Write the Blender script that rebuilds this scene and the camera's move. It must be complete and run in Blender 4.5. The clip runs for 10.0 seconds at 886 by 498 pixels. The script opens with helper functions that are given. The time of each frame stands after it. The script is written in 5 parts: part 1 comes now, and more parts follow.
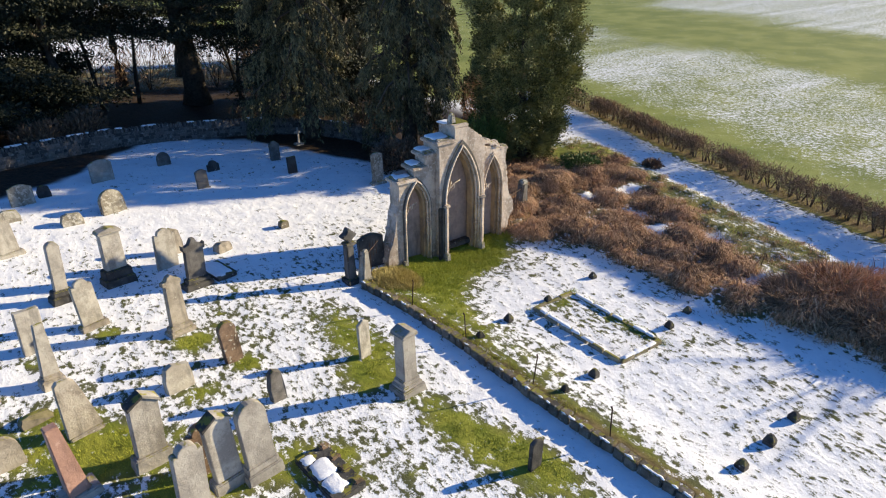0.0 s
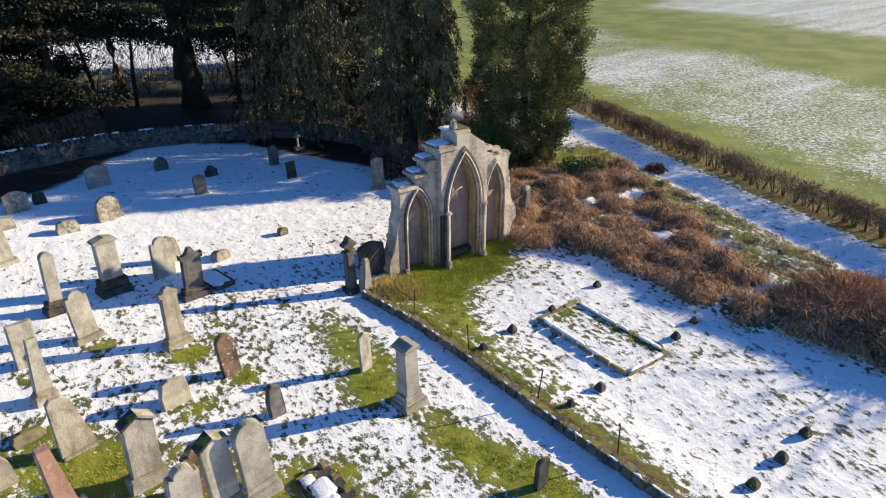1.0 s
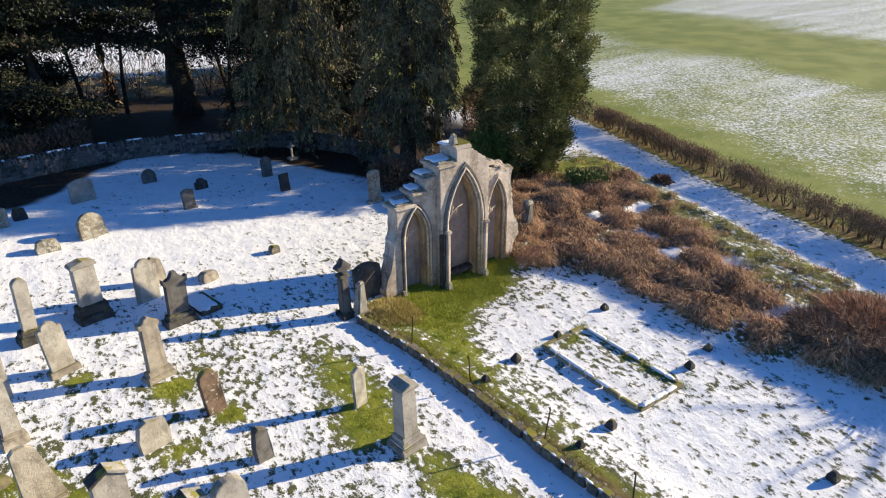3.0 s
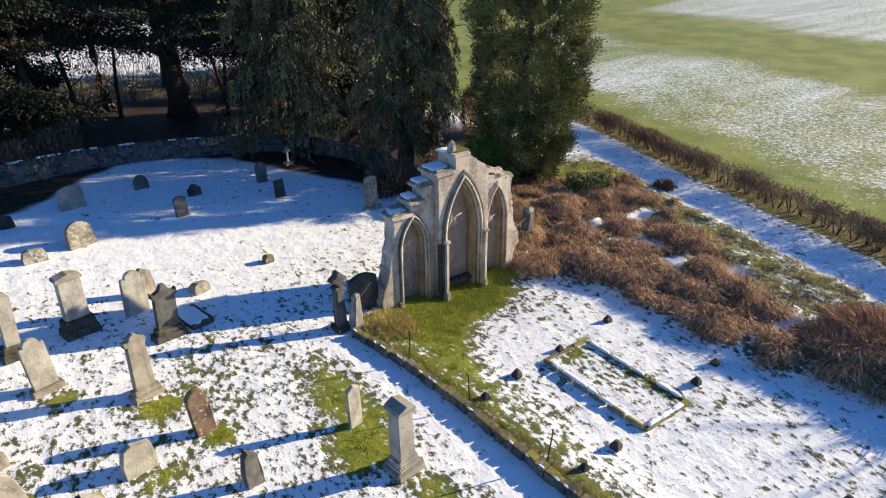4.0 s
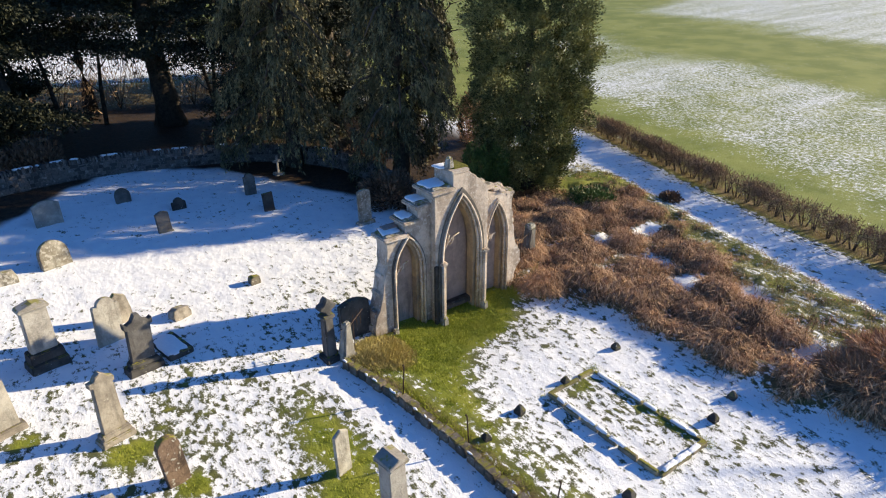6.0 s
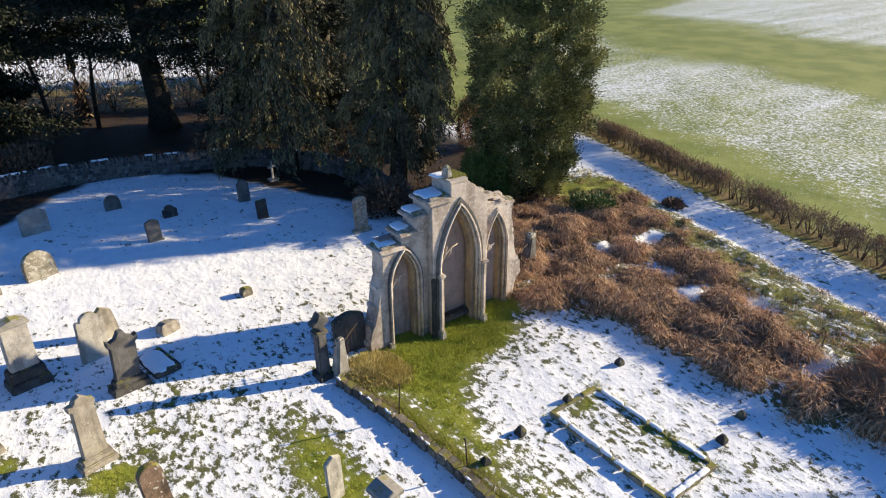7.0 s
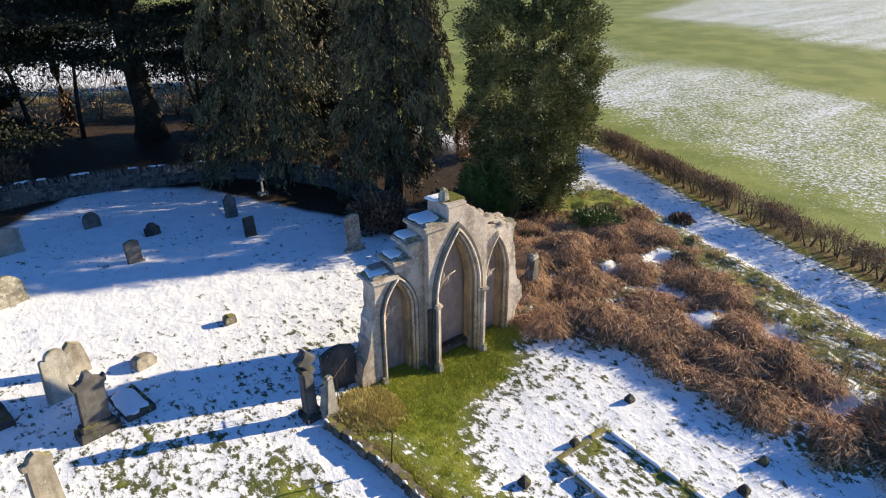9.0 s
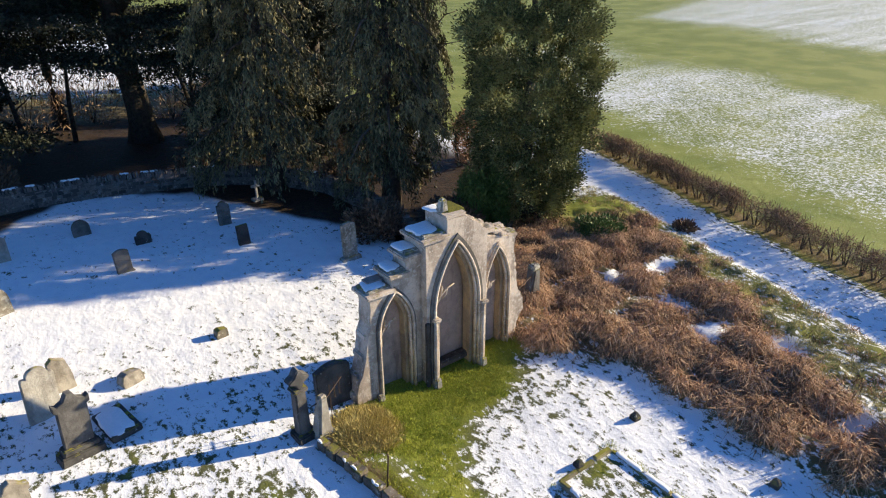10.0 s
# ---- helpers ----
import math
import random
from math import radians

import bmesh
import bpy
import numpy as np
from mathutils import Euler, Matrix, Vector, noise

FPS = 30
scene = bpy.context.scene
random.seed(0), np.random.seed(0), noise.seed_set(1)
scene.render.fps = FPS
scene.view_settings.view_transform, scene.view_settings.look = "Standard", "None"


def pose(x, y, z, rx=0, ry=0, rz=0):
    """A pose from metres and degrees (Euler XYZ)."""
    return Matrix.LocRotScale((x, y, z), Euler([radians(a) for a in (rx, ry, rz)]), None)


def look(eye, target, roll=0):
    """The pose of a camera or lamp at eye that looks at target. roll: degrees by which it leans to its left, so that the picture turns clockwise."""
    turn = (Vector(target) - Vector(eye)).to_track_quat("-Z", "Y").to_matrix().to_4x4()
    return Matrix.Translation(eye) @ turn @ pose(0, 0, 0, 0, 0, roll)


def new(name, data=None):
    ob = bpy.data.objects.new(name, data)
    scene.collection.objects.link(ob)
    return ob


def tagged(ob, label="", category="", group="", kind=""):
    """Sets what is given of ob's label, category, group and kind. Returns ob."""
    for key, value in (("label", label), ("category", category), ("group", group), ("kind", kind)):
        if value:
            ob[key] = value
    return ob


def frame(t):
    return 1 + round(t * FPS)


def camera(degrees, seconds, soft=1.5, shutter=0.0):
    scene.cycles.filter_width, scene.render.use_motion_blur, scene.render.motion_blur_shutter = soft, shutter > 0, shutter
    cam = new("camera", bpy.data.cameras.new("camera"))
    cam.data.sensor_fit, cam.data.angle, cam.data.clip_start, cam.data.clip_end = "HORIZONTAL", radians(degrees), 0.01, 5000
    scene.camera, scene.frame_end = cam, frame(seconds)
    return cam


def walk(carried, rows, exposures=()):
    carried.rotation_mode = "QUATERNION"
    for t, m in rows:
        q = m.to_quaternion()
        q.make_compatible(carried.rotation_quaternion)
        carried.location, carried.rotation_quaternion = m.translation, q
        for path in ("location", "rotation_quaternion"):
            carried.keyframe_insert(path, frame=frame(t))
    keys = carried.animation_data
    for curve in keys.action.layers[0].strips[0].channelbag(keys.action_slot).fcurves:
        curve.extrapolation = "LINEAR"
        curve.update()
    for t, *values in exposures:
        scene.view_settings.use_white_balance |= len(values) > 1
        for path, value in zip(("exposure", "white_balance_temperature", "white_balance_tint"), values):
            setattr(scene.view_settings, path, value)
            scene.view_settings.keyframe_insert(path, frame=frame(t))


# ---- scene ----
cam = camera(72.1, 10.0, 1.1)
METRES, EYE, TILT, LEAN, TURN = 7.2, 11.2, -6.0, 1.0, -36.7
ROWS = [
    (0.0, 0.0, 0.0, 0.0, 0.19, -20.26, -0.53),
    (0.5, -0.0079, 0.0278, 0.0104, 0.17, -20.26, -0.52),
    (1.0, -0.0134, 0.0653, 0.0209, 0.13, -20.24, -0.53),
    (1.5, -0.0167, 0.1072, 0.0308, 0.09, -20.22, -0.53),
    (2.0, -0.0188, 0.1536, 0.0408, 0.06, -20.21, -0.53),
    (2.5, -0.0204, 0.2017, 0.0513, 0.01, -20.19, -0.54),
    (4.0, -0.0175, 0.3497, 0.0766, -0.15, -20.15, -0.55),
    (4.5, -0.0168, 0.4016, 0.0838, -0.21, -20.13, -0.55),
    (5.0, -0.0152, 0.4545, 0.0902, -0.28, -20.11, -0.56),
    (5.5, -0.0148, 0.5078, 0.0975, -0.34, -20.09, -0.55),
    (7.0, -0.0071, 0.6672, 0.1186, -0.49, -20.01, -0.58),
    (7.5, -0.0043, 0.7227, 0.1291, -0.55, -19.99, -0.58),
    (8.0, -0.0019, 0.7796, 0.1405, -0.6, -19.94, -0.59),
    (8.5, -0.0007, 0.8295, 0.15, -0.64, -19.93, -0.59),
    (9.0, -0.0007, 0.8822, 0.1582, -0.69, -19.91, -0.6),
    (9.5, 0.0006, 0.9331, 0.1646, -0.74, -19.87, -0.62),
    (10.0, 0.0031, 0.9819, 0.17, -0.78, -19.84, -0.61),
]
walk(cam, [(t, pose(0, 0, EYE, TILT, LEAN, TURN) @ pose(METRES * x, METRES * y, METRES * z, 90 + pitch, roll, yaw)) for t, x, y, z, yaw, pitch, roll in ROWS],
     exposures=((0.0, 0.86, 6450, 11), (10.0, 0.97, 6450, 11)))

# ---- world, sun, exposure ----
SUN_AZ, SUN_EL = -15.5, 17.0          # degrees: azimuth from +x towards +y, height
world = bpy.data.worlds.new("world")
scene.world = world
world.use_nodes = True
wn = world.node_tree
sky = wn.nodes.new("ShaderNodeTexSky")
sky.sky_type = "NISHITA"
sky.sun_disc = False
sky.sun_elevation = radians(SUN_EL)
sky.sun_rotation = radians(90.0 - SUN_AZ)
sky.air_density, sky.dust_density, sky.ozone_density = 1.0, 0.0, 6.0
back = wn.nodes["Background"]
back.inputs["Strength"].default_value = 0.088
tint = wn.nodes.new("ShaderNodeMix")          # a deep clear winter blue
tint.data_type, tint.blend_type = "RGBA", "MULTIPLY"
tint.inputs[0].default_value = 1.0
tint.inputs[7].default_value = (0.76, 0.95, 1.15, 1)
wn.links.new(sky.outputs[0], tint.inputs[6])
wn.links.new(tint.outputs[2], back.inputs["Color"])
sun_data = bpy.data.lights.new("sun", "SUN")
sun_data.energy, sun_data.angle, sun_data.color = 5.0, radians(0.55), (1.0, 0.85, 0.58)
sun_way = Vector((math.cos(radians(SUN_EL)) * math.cos(radians(SUN_AZ)), math.cos(radians(SUN_EL)) * math.sin(radians(SUN_AZ)), math.sin(radians(SUN_EL))))
sun = new("sun", sun_data)
sun.matrix_world = look(sun_way * 100, (0, 0, 0))


# ---- materials ----
class Nodes:
    """Short ways to wire a node material."""

    def __init__(self, name):
        self.m = bpy.data.materials.new(name)
        self.m.use_nodes = True
        self.t = self.m.node_tree
        self.b = self.t.nodes["Principled BSDF"]
        self.pos = self.t.nodes.new("ShaderNodeNewGeometry").outputs["Position"]

    def put(self, socket, value):
        if isinstance(value, bpy.types.NodeSocket):
            self.t.links.new(value, socket)
        elif isinstance(value, tuple) and len(value) == 3 and socket.type == "RGBA":
            socket.default_value = (*value, 1)
        else:
            socket.default_value = value

    def noise(self, scale, detail=4.0, rough=0.6, stretch=None, vec=None):
        n = self.t.nodes.new("ShaderNodeTexNoise")
        v = vec or self.pos
        if stretch:
            mp = self.t.nodes.new("ShaderNodeMapping")
            mp.inputs["Scale"].default_value = stretch
            self.t.links.new(v, mp.inputs["Vector"])
            v = mp.outputs[0]
        self.t.links.new(v, n.inputs["Vector"])
        n.inputs["Scale"].default_value, n.inputs["Detail"].default_value, n.inputs["Roughness"].default_value = scale, detail, rough
        return n.outputs["Fac"]

    def ramp(self, fac, lo, hi, a=0.0, b=1.0):
        r = self.t.nodes.new("ShaderNodeMapRange")
        r.interpolation_type = "SMOOTHSTEP"
        for i, v in enumerate((fac, lo, hi, a, b)):
            self.put(r.inputs[i], v)
        return r.outputs[0]

    def mix(self, fac, a, b):
        n = self.t.nodes.new("ShaderNodeMix")
        n.data_type = "RGBA"
        self.put(n.inputs[0], fac), self.put(n.inputs[6], a), self.put(n.inputs[7], b)
        return n.outputs[2]

    def math(self, op, a, b=0.0):
        n = self.t.nodes.new("ShaderNodeMath")
        n.operation = op
        self.put(n.inputs[0], a), self.put(n.inputs[1], b)
        return n.outputs[0]

    def attr(self, name):
        n = self.t.nodes.new("ShaderNodeAttribute")
        n.attribute_name = name
        return n.outputs["Fac"]

    def random(self):
        return self.t.nodes.new("ShaderNodeObjectInfo").outputs["Random"]

    def island(self):
        return self.t.nodes.new("ShaderNodeNewGeometry").outputs["Random Per Island"]

    def up(self):
        n = self.t.nodes.new("ShaderNodeSeparateXYZ")
        self.t.links.new(self.t.nodes.new("ShaderNodeNewGeometry").outputs["Normal"], n.inputs[0])
        return n.outputs[2]

    def bump(self, height, strength=0.4, distance=0.02):
        n = self.t.nodes.new("ShaderNodeBump")
        n.inputs["Strength"].default_value, n.inputs["Distance"].default_value = strength, distance
        self.put(n.inputs["Height"], height)
        self.t.links.new(n.outputs[0], self.b.inputs["Normal"])

    def done(self, color, rough=0.9, spec=0.3):
        self.put(self.b.inputs["Base Color"], color)
        self.put(self.b.inputs["Roughness"], rough)
        self.b.inputs["Specular IOR Level"].default_value = spec
        return self.m


def stone(name, light, dark, lichen=(0.55, 0.53, 0.45), lichen_at=0.66, moss=0.0, grain=24.0, rough=0.9):
    """Weathered stone: broad staining, grain, lichen spots, moss on upper faces."""
    n = Nodes(name)
    broad = n.noise(1.7, 5, 0.65)
    streak = n.noise(3.0, 4, 0.6, stretch=(1.0, 1.0, 0.22))
    col = n.mix(n.ramp(broad, 0.38, 0.62), dark, light)
    col = n.mix(n.ramp(streak, 0.5, 0.7, 0.0, 0.7), col, tuple(c * 0.45 for c in dark))
    fine = n.noise(grain, 4, 0.7)
    col = n.mix(n.ramp(fine, 0.5, 0.75, 0.0, 0.35), col, tuple(min(1, c * 1.35) for c in light))
    blotch = n.noise(6.5, 5, 0.75)
    col = n.mix(n.ramp(blotch, 0.52, 0.68, 0.0, 0.38), col, tuple(c * 0.55 for c in dark))
    spots = n.noise(9.0, 3, 0.55)
    col = n.mix(n.ramp(spots, lichen_at, lichen_at + 0.05, 0.0, 0.8), col, lichen)
    if moss:
        m = n.math("MULTIPLY", n.ramp(n.up(), 0.25, 0.8), n.ramp(n.noise(4.0, 4, 0.6), 0.6 - 0.3 * moss, 0.66 - 0.25 * moss))
        col = n.mix(m, col, (0.25, 0.23, 0.035))
    vary = n.ramp(n.random(), 0.0, 1.0, 0.0, 0.35)
    col = n.mix(vary, col, tuple(c * 0.75 for c in dark))
    n.bump(n.math("ADD", n.math("MULTIPLY", blotch, 1.5), n.math("MULTIPLY", fine, 0.6)), 0.6, 0.025)
    return n.done(col, rough)


GABLE = stone("pale sandstone", (0.7, 0.59, 0.48), (0.4, 0.325, 0.26), lichen=(0.68, 0.62, 0.54), lichen_at=0.57, moss=0.2)
# near-black tone for stain and shade coloured in at the middle bay
GABLE_DARK = stone("stained and shaded dark sandstone", (0.11, 0.095, 0.08), (0.04, 0.036, 0.032), lichen_at=0.66)
INFILL = stone("pinkish harl", (0.42, 0.32, 0.27), (0.3, 0.235, 0.205), lichen_at=0.8)
REVEAL = stone("ochre sandstone", (0.52, 0.38, 0.22), (0.3, 0.235, 0.17), lichen_at=0.7)
GREY = stone("grey sandstone", (0.47, 0.435, 0.375), (0.29, 0.265, 0.23), lichen_at=0.68, moss=0.25)
TAN = stone("tan sandstone", (0.45, 0.4, 0.325), (0.25, 0.215, 0.17), lichen_at=0.66, moss=0.3)
PALE = stone("pale cream stone", (0.56, 0.52, 0.44), (0.33, 0.3, 0.25), lichen_at=0.7, moss=0.1)
BROWN = stone("brown sandstone", (0.24, 0.16, 0.105), (0.1, 0.068, 0.048), lichen_at=0.6, moss=0.5)
# own colour of dark stones; on some plinths and copings it carries shade
DARK = stone("dark and shade-toned stone", (0.1, 0.095, 0.085), (0.045, 0.042, 0.04), lichen_at=0.68, moss=0.25)
SLATE = stone("grey weathered stone", (0.2, 0.185, 0.165), (0.105, 0.095, 0.085), lichen_at=0.68, moss=0.3)
DARK_GREY = stone("dark grey stone", (0.16, 0.15, 0.14), (0.08, 0.075, 0.07), lichen_at=0.7)
PINK = stone("pink granite", (0.46, 0.27, 0.2), (0.36, 0.21, 0.155), lichen=(0.5, 0.33, 0.26), lichen_at=0.62, grain=70, rough=0.55)
LICHEN = stone("lichen-spotted stone", (0.38, 0.36, 0.3), (0.18, 0.155, 0.115), lichen=(0.5, 0.48, 0.42), lichen_at=0.53, moss=0.4)
def rubble_material():
    n = Nodes("grey rubble")
    r = n.island()
    col = n.mix(r, (0.04, 0.036, 0.034), (0.2, 0.175, 0.155))
    fine = n.noise(11, 5, 0.7)
    col = n.mix(n.ramp(fine, 0.4, 0.7, 0.0, 0.7), col, (0.06, 0.055, 0.05))
    col = n.mix(n.ramp(n.noise(5, 3, 0.6), 0.6, 0.68, 0.0, 0.7), col, (0.32, 0.3, 0.28))
    n.bump(fine, 0.6, 0.03)
    return n.done(col, 0.95)


RUBBLE = rubble_material()
KERB = stone("mossy kerb stone", (0.22, 0.19, 0.14), (0.09, 0.08, 0.06), lichen_at=0.68, moss=0.9)


def plain(name, a, b, scale=6.0, rough=0.8, metal=0.0):
    n = Nodes(name)
    f = n.noise(scale, 4, 0.65)
    n.bump(f, 0.4, 0.02)
    n.b.inputs["Metallic"].default_value = metal
    return n.done(n.mix(n.ramp(f, 0.3, 0.7), a, b), rough)


IRON = plain("rusty iron", (0.05, 0.04, 0.035), (0.11, 0.06, 0.035), 30, 0.7, 0.4)
BARK = plain("dark bark", (0.045, 0.035, 0.028), (0.1, 0.08, 0.06), 5, 0.95)


def snow_material():
    n = Nodes("settled snow")
    f = n.noise(14, 4, 0.6)
    n.bump(n.math("ADD", f, n.noise(3, 3, 0.5)), 0.5, 0.03)
    n.b.inputs["Subsurface Weight"].default_value = 0.0
    return n.done(n.mix(n.ramp(f, 0.3, 0.8), (0.8, 0.82, 0.85), (0.9, 0.9, 0.9)), 0.65)


SNOW = snow_material()


def leaves(name, a, b, c, rough=0.6):
    n = Nodes(name)
    r = n.island()
    big = n.noise(0.9, 3, 0.5)
    col = n.mix(n.math("POWER", r, 1.6), a, b)
    col = n.mix(n.ramp(big, 0.45, 0.7, 0.0, 0.7), col, c)
    n.b.inputs["Transmission Weight"].default_value = 0.0
    return n.done(col, rough, 0.25)


def ground_material():
    """Grass under broken snow; the shares come from attributes of the sheet."""
    n = Nodes("snowy ground")
    bare, wood, field, dirt = (n.attr(k) for k in ("bare", "wood", "field", "dirt"))
    fine = n.noise(6.5, 4, 0.62, stretch=(1.0, 0.62, 1.0))
    tiny = n.noise(24, 3, 0.7)
    mid = n.noise(3.2, 4, 0.6)
    grass = n.mix(n.ramp(n.noise(1.3, 4, 0.6), 0.3, 0.7), (0.15, 0.185, 0.018), (0.3, 0.305, 0.042))
    grass = n.mix(n.ramp(n.noise(30, 3, 0.7), 0.42, 0.75, 0.0, 0.6), grass, (0.06, 0.062, 0.018))
    grass = n.mix(n.ramp(dirt, 0.05, 0.9), grass, n.mix(n.ramp(mid, 0.35, 0.65), (0.22, 0.155, 0.08), (0.11, 0.072, 0.04)))
    pasture = n.mix(n.ramp(n.noise(0.25, 4, 0.6), 0.35, 0.65), (0.16, 0.195, 0.036), (0.25, 0.275, 0.065))
    grass = n.mix(n.ramp(bare, 0.48, 0.78), n.mix(n.ramp(mid, 0.3, 0.7), (0.06, 0.066, 0.03), (0.105, 0.108, 0.045)), grass)
    grass = n.mix(field, grass, pasture)
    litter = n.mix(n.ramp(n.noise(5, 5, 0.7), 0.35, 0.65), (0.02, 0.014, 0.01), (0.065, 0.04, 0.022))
    snow = n.mix(n.ramp(n.noise(2.0, 4, 0.6), 0.3, 0.7), (0.82, 0.83, 0.85), (0.9, 0.9, 0.9))
    cover = n.math("ADD", n.math("MULTIPLY", n.math("SUBTRACT", fine, 0.5), n.ramp(field, 0.0, 1.0, 1.0, 0.45)), n.math("MULTIPLY", n.math("SUBTRACT", mid, 0.5), 0.35))
    cover = n.math("ADD", cover, n.math("MULTIPLY", n.math("SUBTRACT", tiny, 0.5), 0.4))
    cover = n.math("ADD", cover, n.math("MULTIPLY", field, n.math("MULTIPLY", n.math("SUBTRACT", n.noise(9.0, 5, 0.8, stretch=(0.45, 1.4, 1.0)), 0.5), 0.7)))
    gone = n.ramp(n.math("ADD", n.math("MULTIPLY", cover, 1.5), bare), 0.42, 0.6)
    col = n.mix(gone, snow, grass)
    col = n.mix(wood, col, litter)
    n.bump(n.math("ADD", n.math("MULTIPLY", fine, 1.3), n.math("MULTIPLY", tiny, 0.5)), 0.55, 0.045)
    return n.done(col, n.ramp(gone, 0, 1, 0.7, 0.95), 0.25)


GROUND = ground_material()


# ---- helpers for building ----
def mesh(name, verts, faces, material, parent=None, smooth=False):
    me = bpy.data.meshes.new(name)
    me.from_pydata(verts, [], faces)
    me.materials.append(material)
    if smooth:
        me.polygons.foreach_set("use_smooth", [True] * len(me.polygons))
    ob = new(name, me)
    ob.parent = parent
    return ob


def part(name, bm, material, parent=None, label="", smooth=False):
    me = bpy.data.meshes.new(name)
    bmesh.ops.recalc_face_normals(bm, faces=bm.faces)
    bm.to_mesh(me)
    bm.free()
    me.materials.append(material)
    if smooth:
        me.polygons.foreach_set("use_smooth", [True] * len(me.polygons))
    ob = new(name, me)
    ob.parent = parent
    return tagged(ob, label)


def thing(name, m, label, category, group="", kind=""):
    ob = new(name)
    ob.empty_display_size = 0.3
    ob.matrix_world = m
    return tagged(ob, label, category, group, kind)


def box(sx, sy, sz, z=0.0, bevel=0.02, x=0.0, y=0.0, taper=1.0, bm=None, rough=0.0, seed=0):
    """A block that stands on z, bevelled, its top narrowed by taper."""
    b = bmesh.new()
    bmesh.ops.create_cube(b, size=1.0)
    for v in b.verts:
        k = taper if v.co.z > 0 else 1.0
        v.co = Vector((v.co.x * sx * k + x, v.co.y * sy * k + y, (v.co.z + 0.5) * sz + z))
    if bevel:
        bmesh.ops.bevel(b, geom=b.edges[:], offset=bevel, segments=2, affect="EDGES")
    if rough:
        for v in b.verts:
            v.co += noise.noise_vector(v.co * 3.1 + Vector((seed, seed * 1.7, 0))) * rough
    if bm is None:
        return b
    join(bm, b)
    return bm


def join(bm, other):
    me = bpy.data.meshes.new("tmp")
    other.to_mesh(me)
    other.free()
    bm.from_mesh(me)
    bpy.data.meshes.remove(me)


def extrude_outline(points, y0, y1, bevel=0.015):
    """A solid whose outline lies in x and z, from y0 to y1."""
    b = bmesh.new()
    lo = [b.verts.new((x, y0, z)) for x, z in points]
    f = b.faces.new(lo)
    top = bmesh.ops.extrude_face_region(b, geom=[f])["geom"]
    for v in top:
        if isinstance(v, bmesh.types.BMVert):
            v.co.y = y1
    bmesh.ops.recalc_face_normals(b, faces=b.faces)
    if bevel:
        edges = [e for e in b.edges if abs(e.verts[0].co.y - e.verts[1].co.y) < 1e-6]
        bmesh.ops.bevel(b, geom=edges, offset=bevel, segments=2, affect="EDGES", clamp_overlap=True)
    return b


def tube(points, radii, sides=7, bm=None):
    """A round limb through points."""
    b = bm or bmesh.new()
    rings = []
    for i, (p, r) in enumerate(zip(points, radii)):
        a = points[max(i - 1, 0)]
        c = points[min(i + 1, len(points) - 1)]
        q = (Vector(c) - Vector(a)).to_track_quat("Z", "Y")
        rings.append([b.verts.new(Vector(p) + q @ Vector((math.cos(2 * math.pi * k / sides) * r, math.sin(2 * math.pi * k / sides) * r, 0))) for k in range(sides)])
    for r0, r1 in zip(rings, rings[1:]):
        for k in range(sides):
            b.faces.new((r0[k], r0[(k + 1) % sides], r1[(k + 1) % sides], r1[k]))
    b.faces.new(rings[0][::-1]), b.faces.new(rings[-1])
    return b


# ---- lie of the land ----
def land(x, y):
    """Height of the ground without its small unevenness."""
    u, v = 20 * math.tanh((x - 12) / 20), 16 * math.tanh((y - 17.6) / 16)
    return 0.106 - 0.0433 * u + 0.0369 * v + (-0.0165 * u * v + 0.0313 * u * u + 0.0258 * v * v) / 16


def bump_at(x, y, cx, cy, rx, ry, turn=0.0):
    c, s = math.cos(turn), math.sin(turn)
    dx, dy = x - cx, y - cy
    a, b = (dx * c + dy * s) / rx, (-dx * s + dy * c) / ry
    return math.exp(-(a * a + b * b))


def step(a, b, t):
    t = min(1.0, max(0.0, (t - a) / (b - a)))
    return t * t * (3 - 2 * t)


def hedge_x(y):
    return 29.8 + (y - 8.1) * 0.262


WALL_Y = [0.5, 4.9, 8.3, 12.85, 15.2, 17.2]
WALL_X = [10.5, 10.15, 9.9, 9.72, 9.45, 9.0]


def from_wall(x, y):
    """Distance to the right of the low dividing wall."""
    return x - float(np.interp(y, WALL_Y, WALL_X)) if y < 17.3 else 99.0


def edge_x(y):
    """Where the mown lair ends and the rough bank begins."""
    return 18.2 - 2.0 * step(14.5, 18.0, y) + 1.1 * (1 - step(6.0, 9.0, y))


def growth_x(y):
    """Where the bracken gives way to tussock grass."""
    return min(28.3, max(21.8, 21.3 + 0.56 * (y - 8.9)))


SNOW_HOLLOWS = [(22.7, 18.6, 0.9, 0.4), (24.8, 18.0, 0.9, 0.5), (22.0, 14.1, 0.8, 0.6), (23.0, 15.9, 0.5, 0.7), (21.3, 9.2, 0.7, 0.35), (23.4, 12.2, 0.5, 0.5)]


def bank_share(x, y):
    return step(edge_x(y) - 0.1, edge_x(y) + 0.8, x) * (1 - step(-4.9, -3.7, x - hedge_x(y))) * step(-6, 0, y) * (1 - step(22.0, 26.0, y))


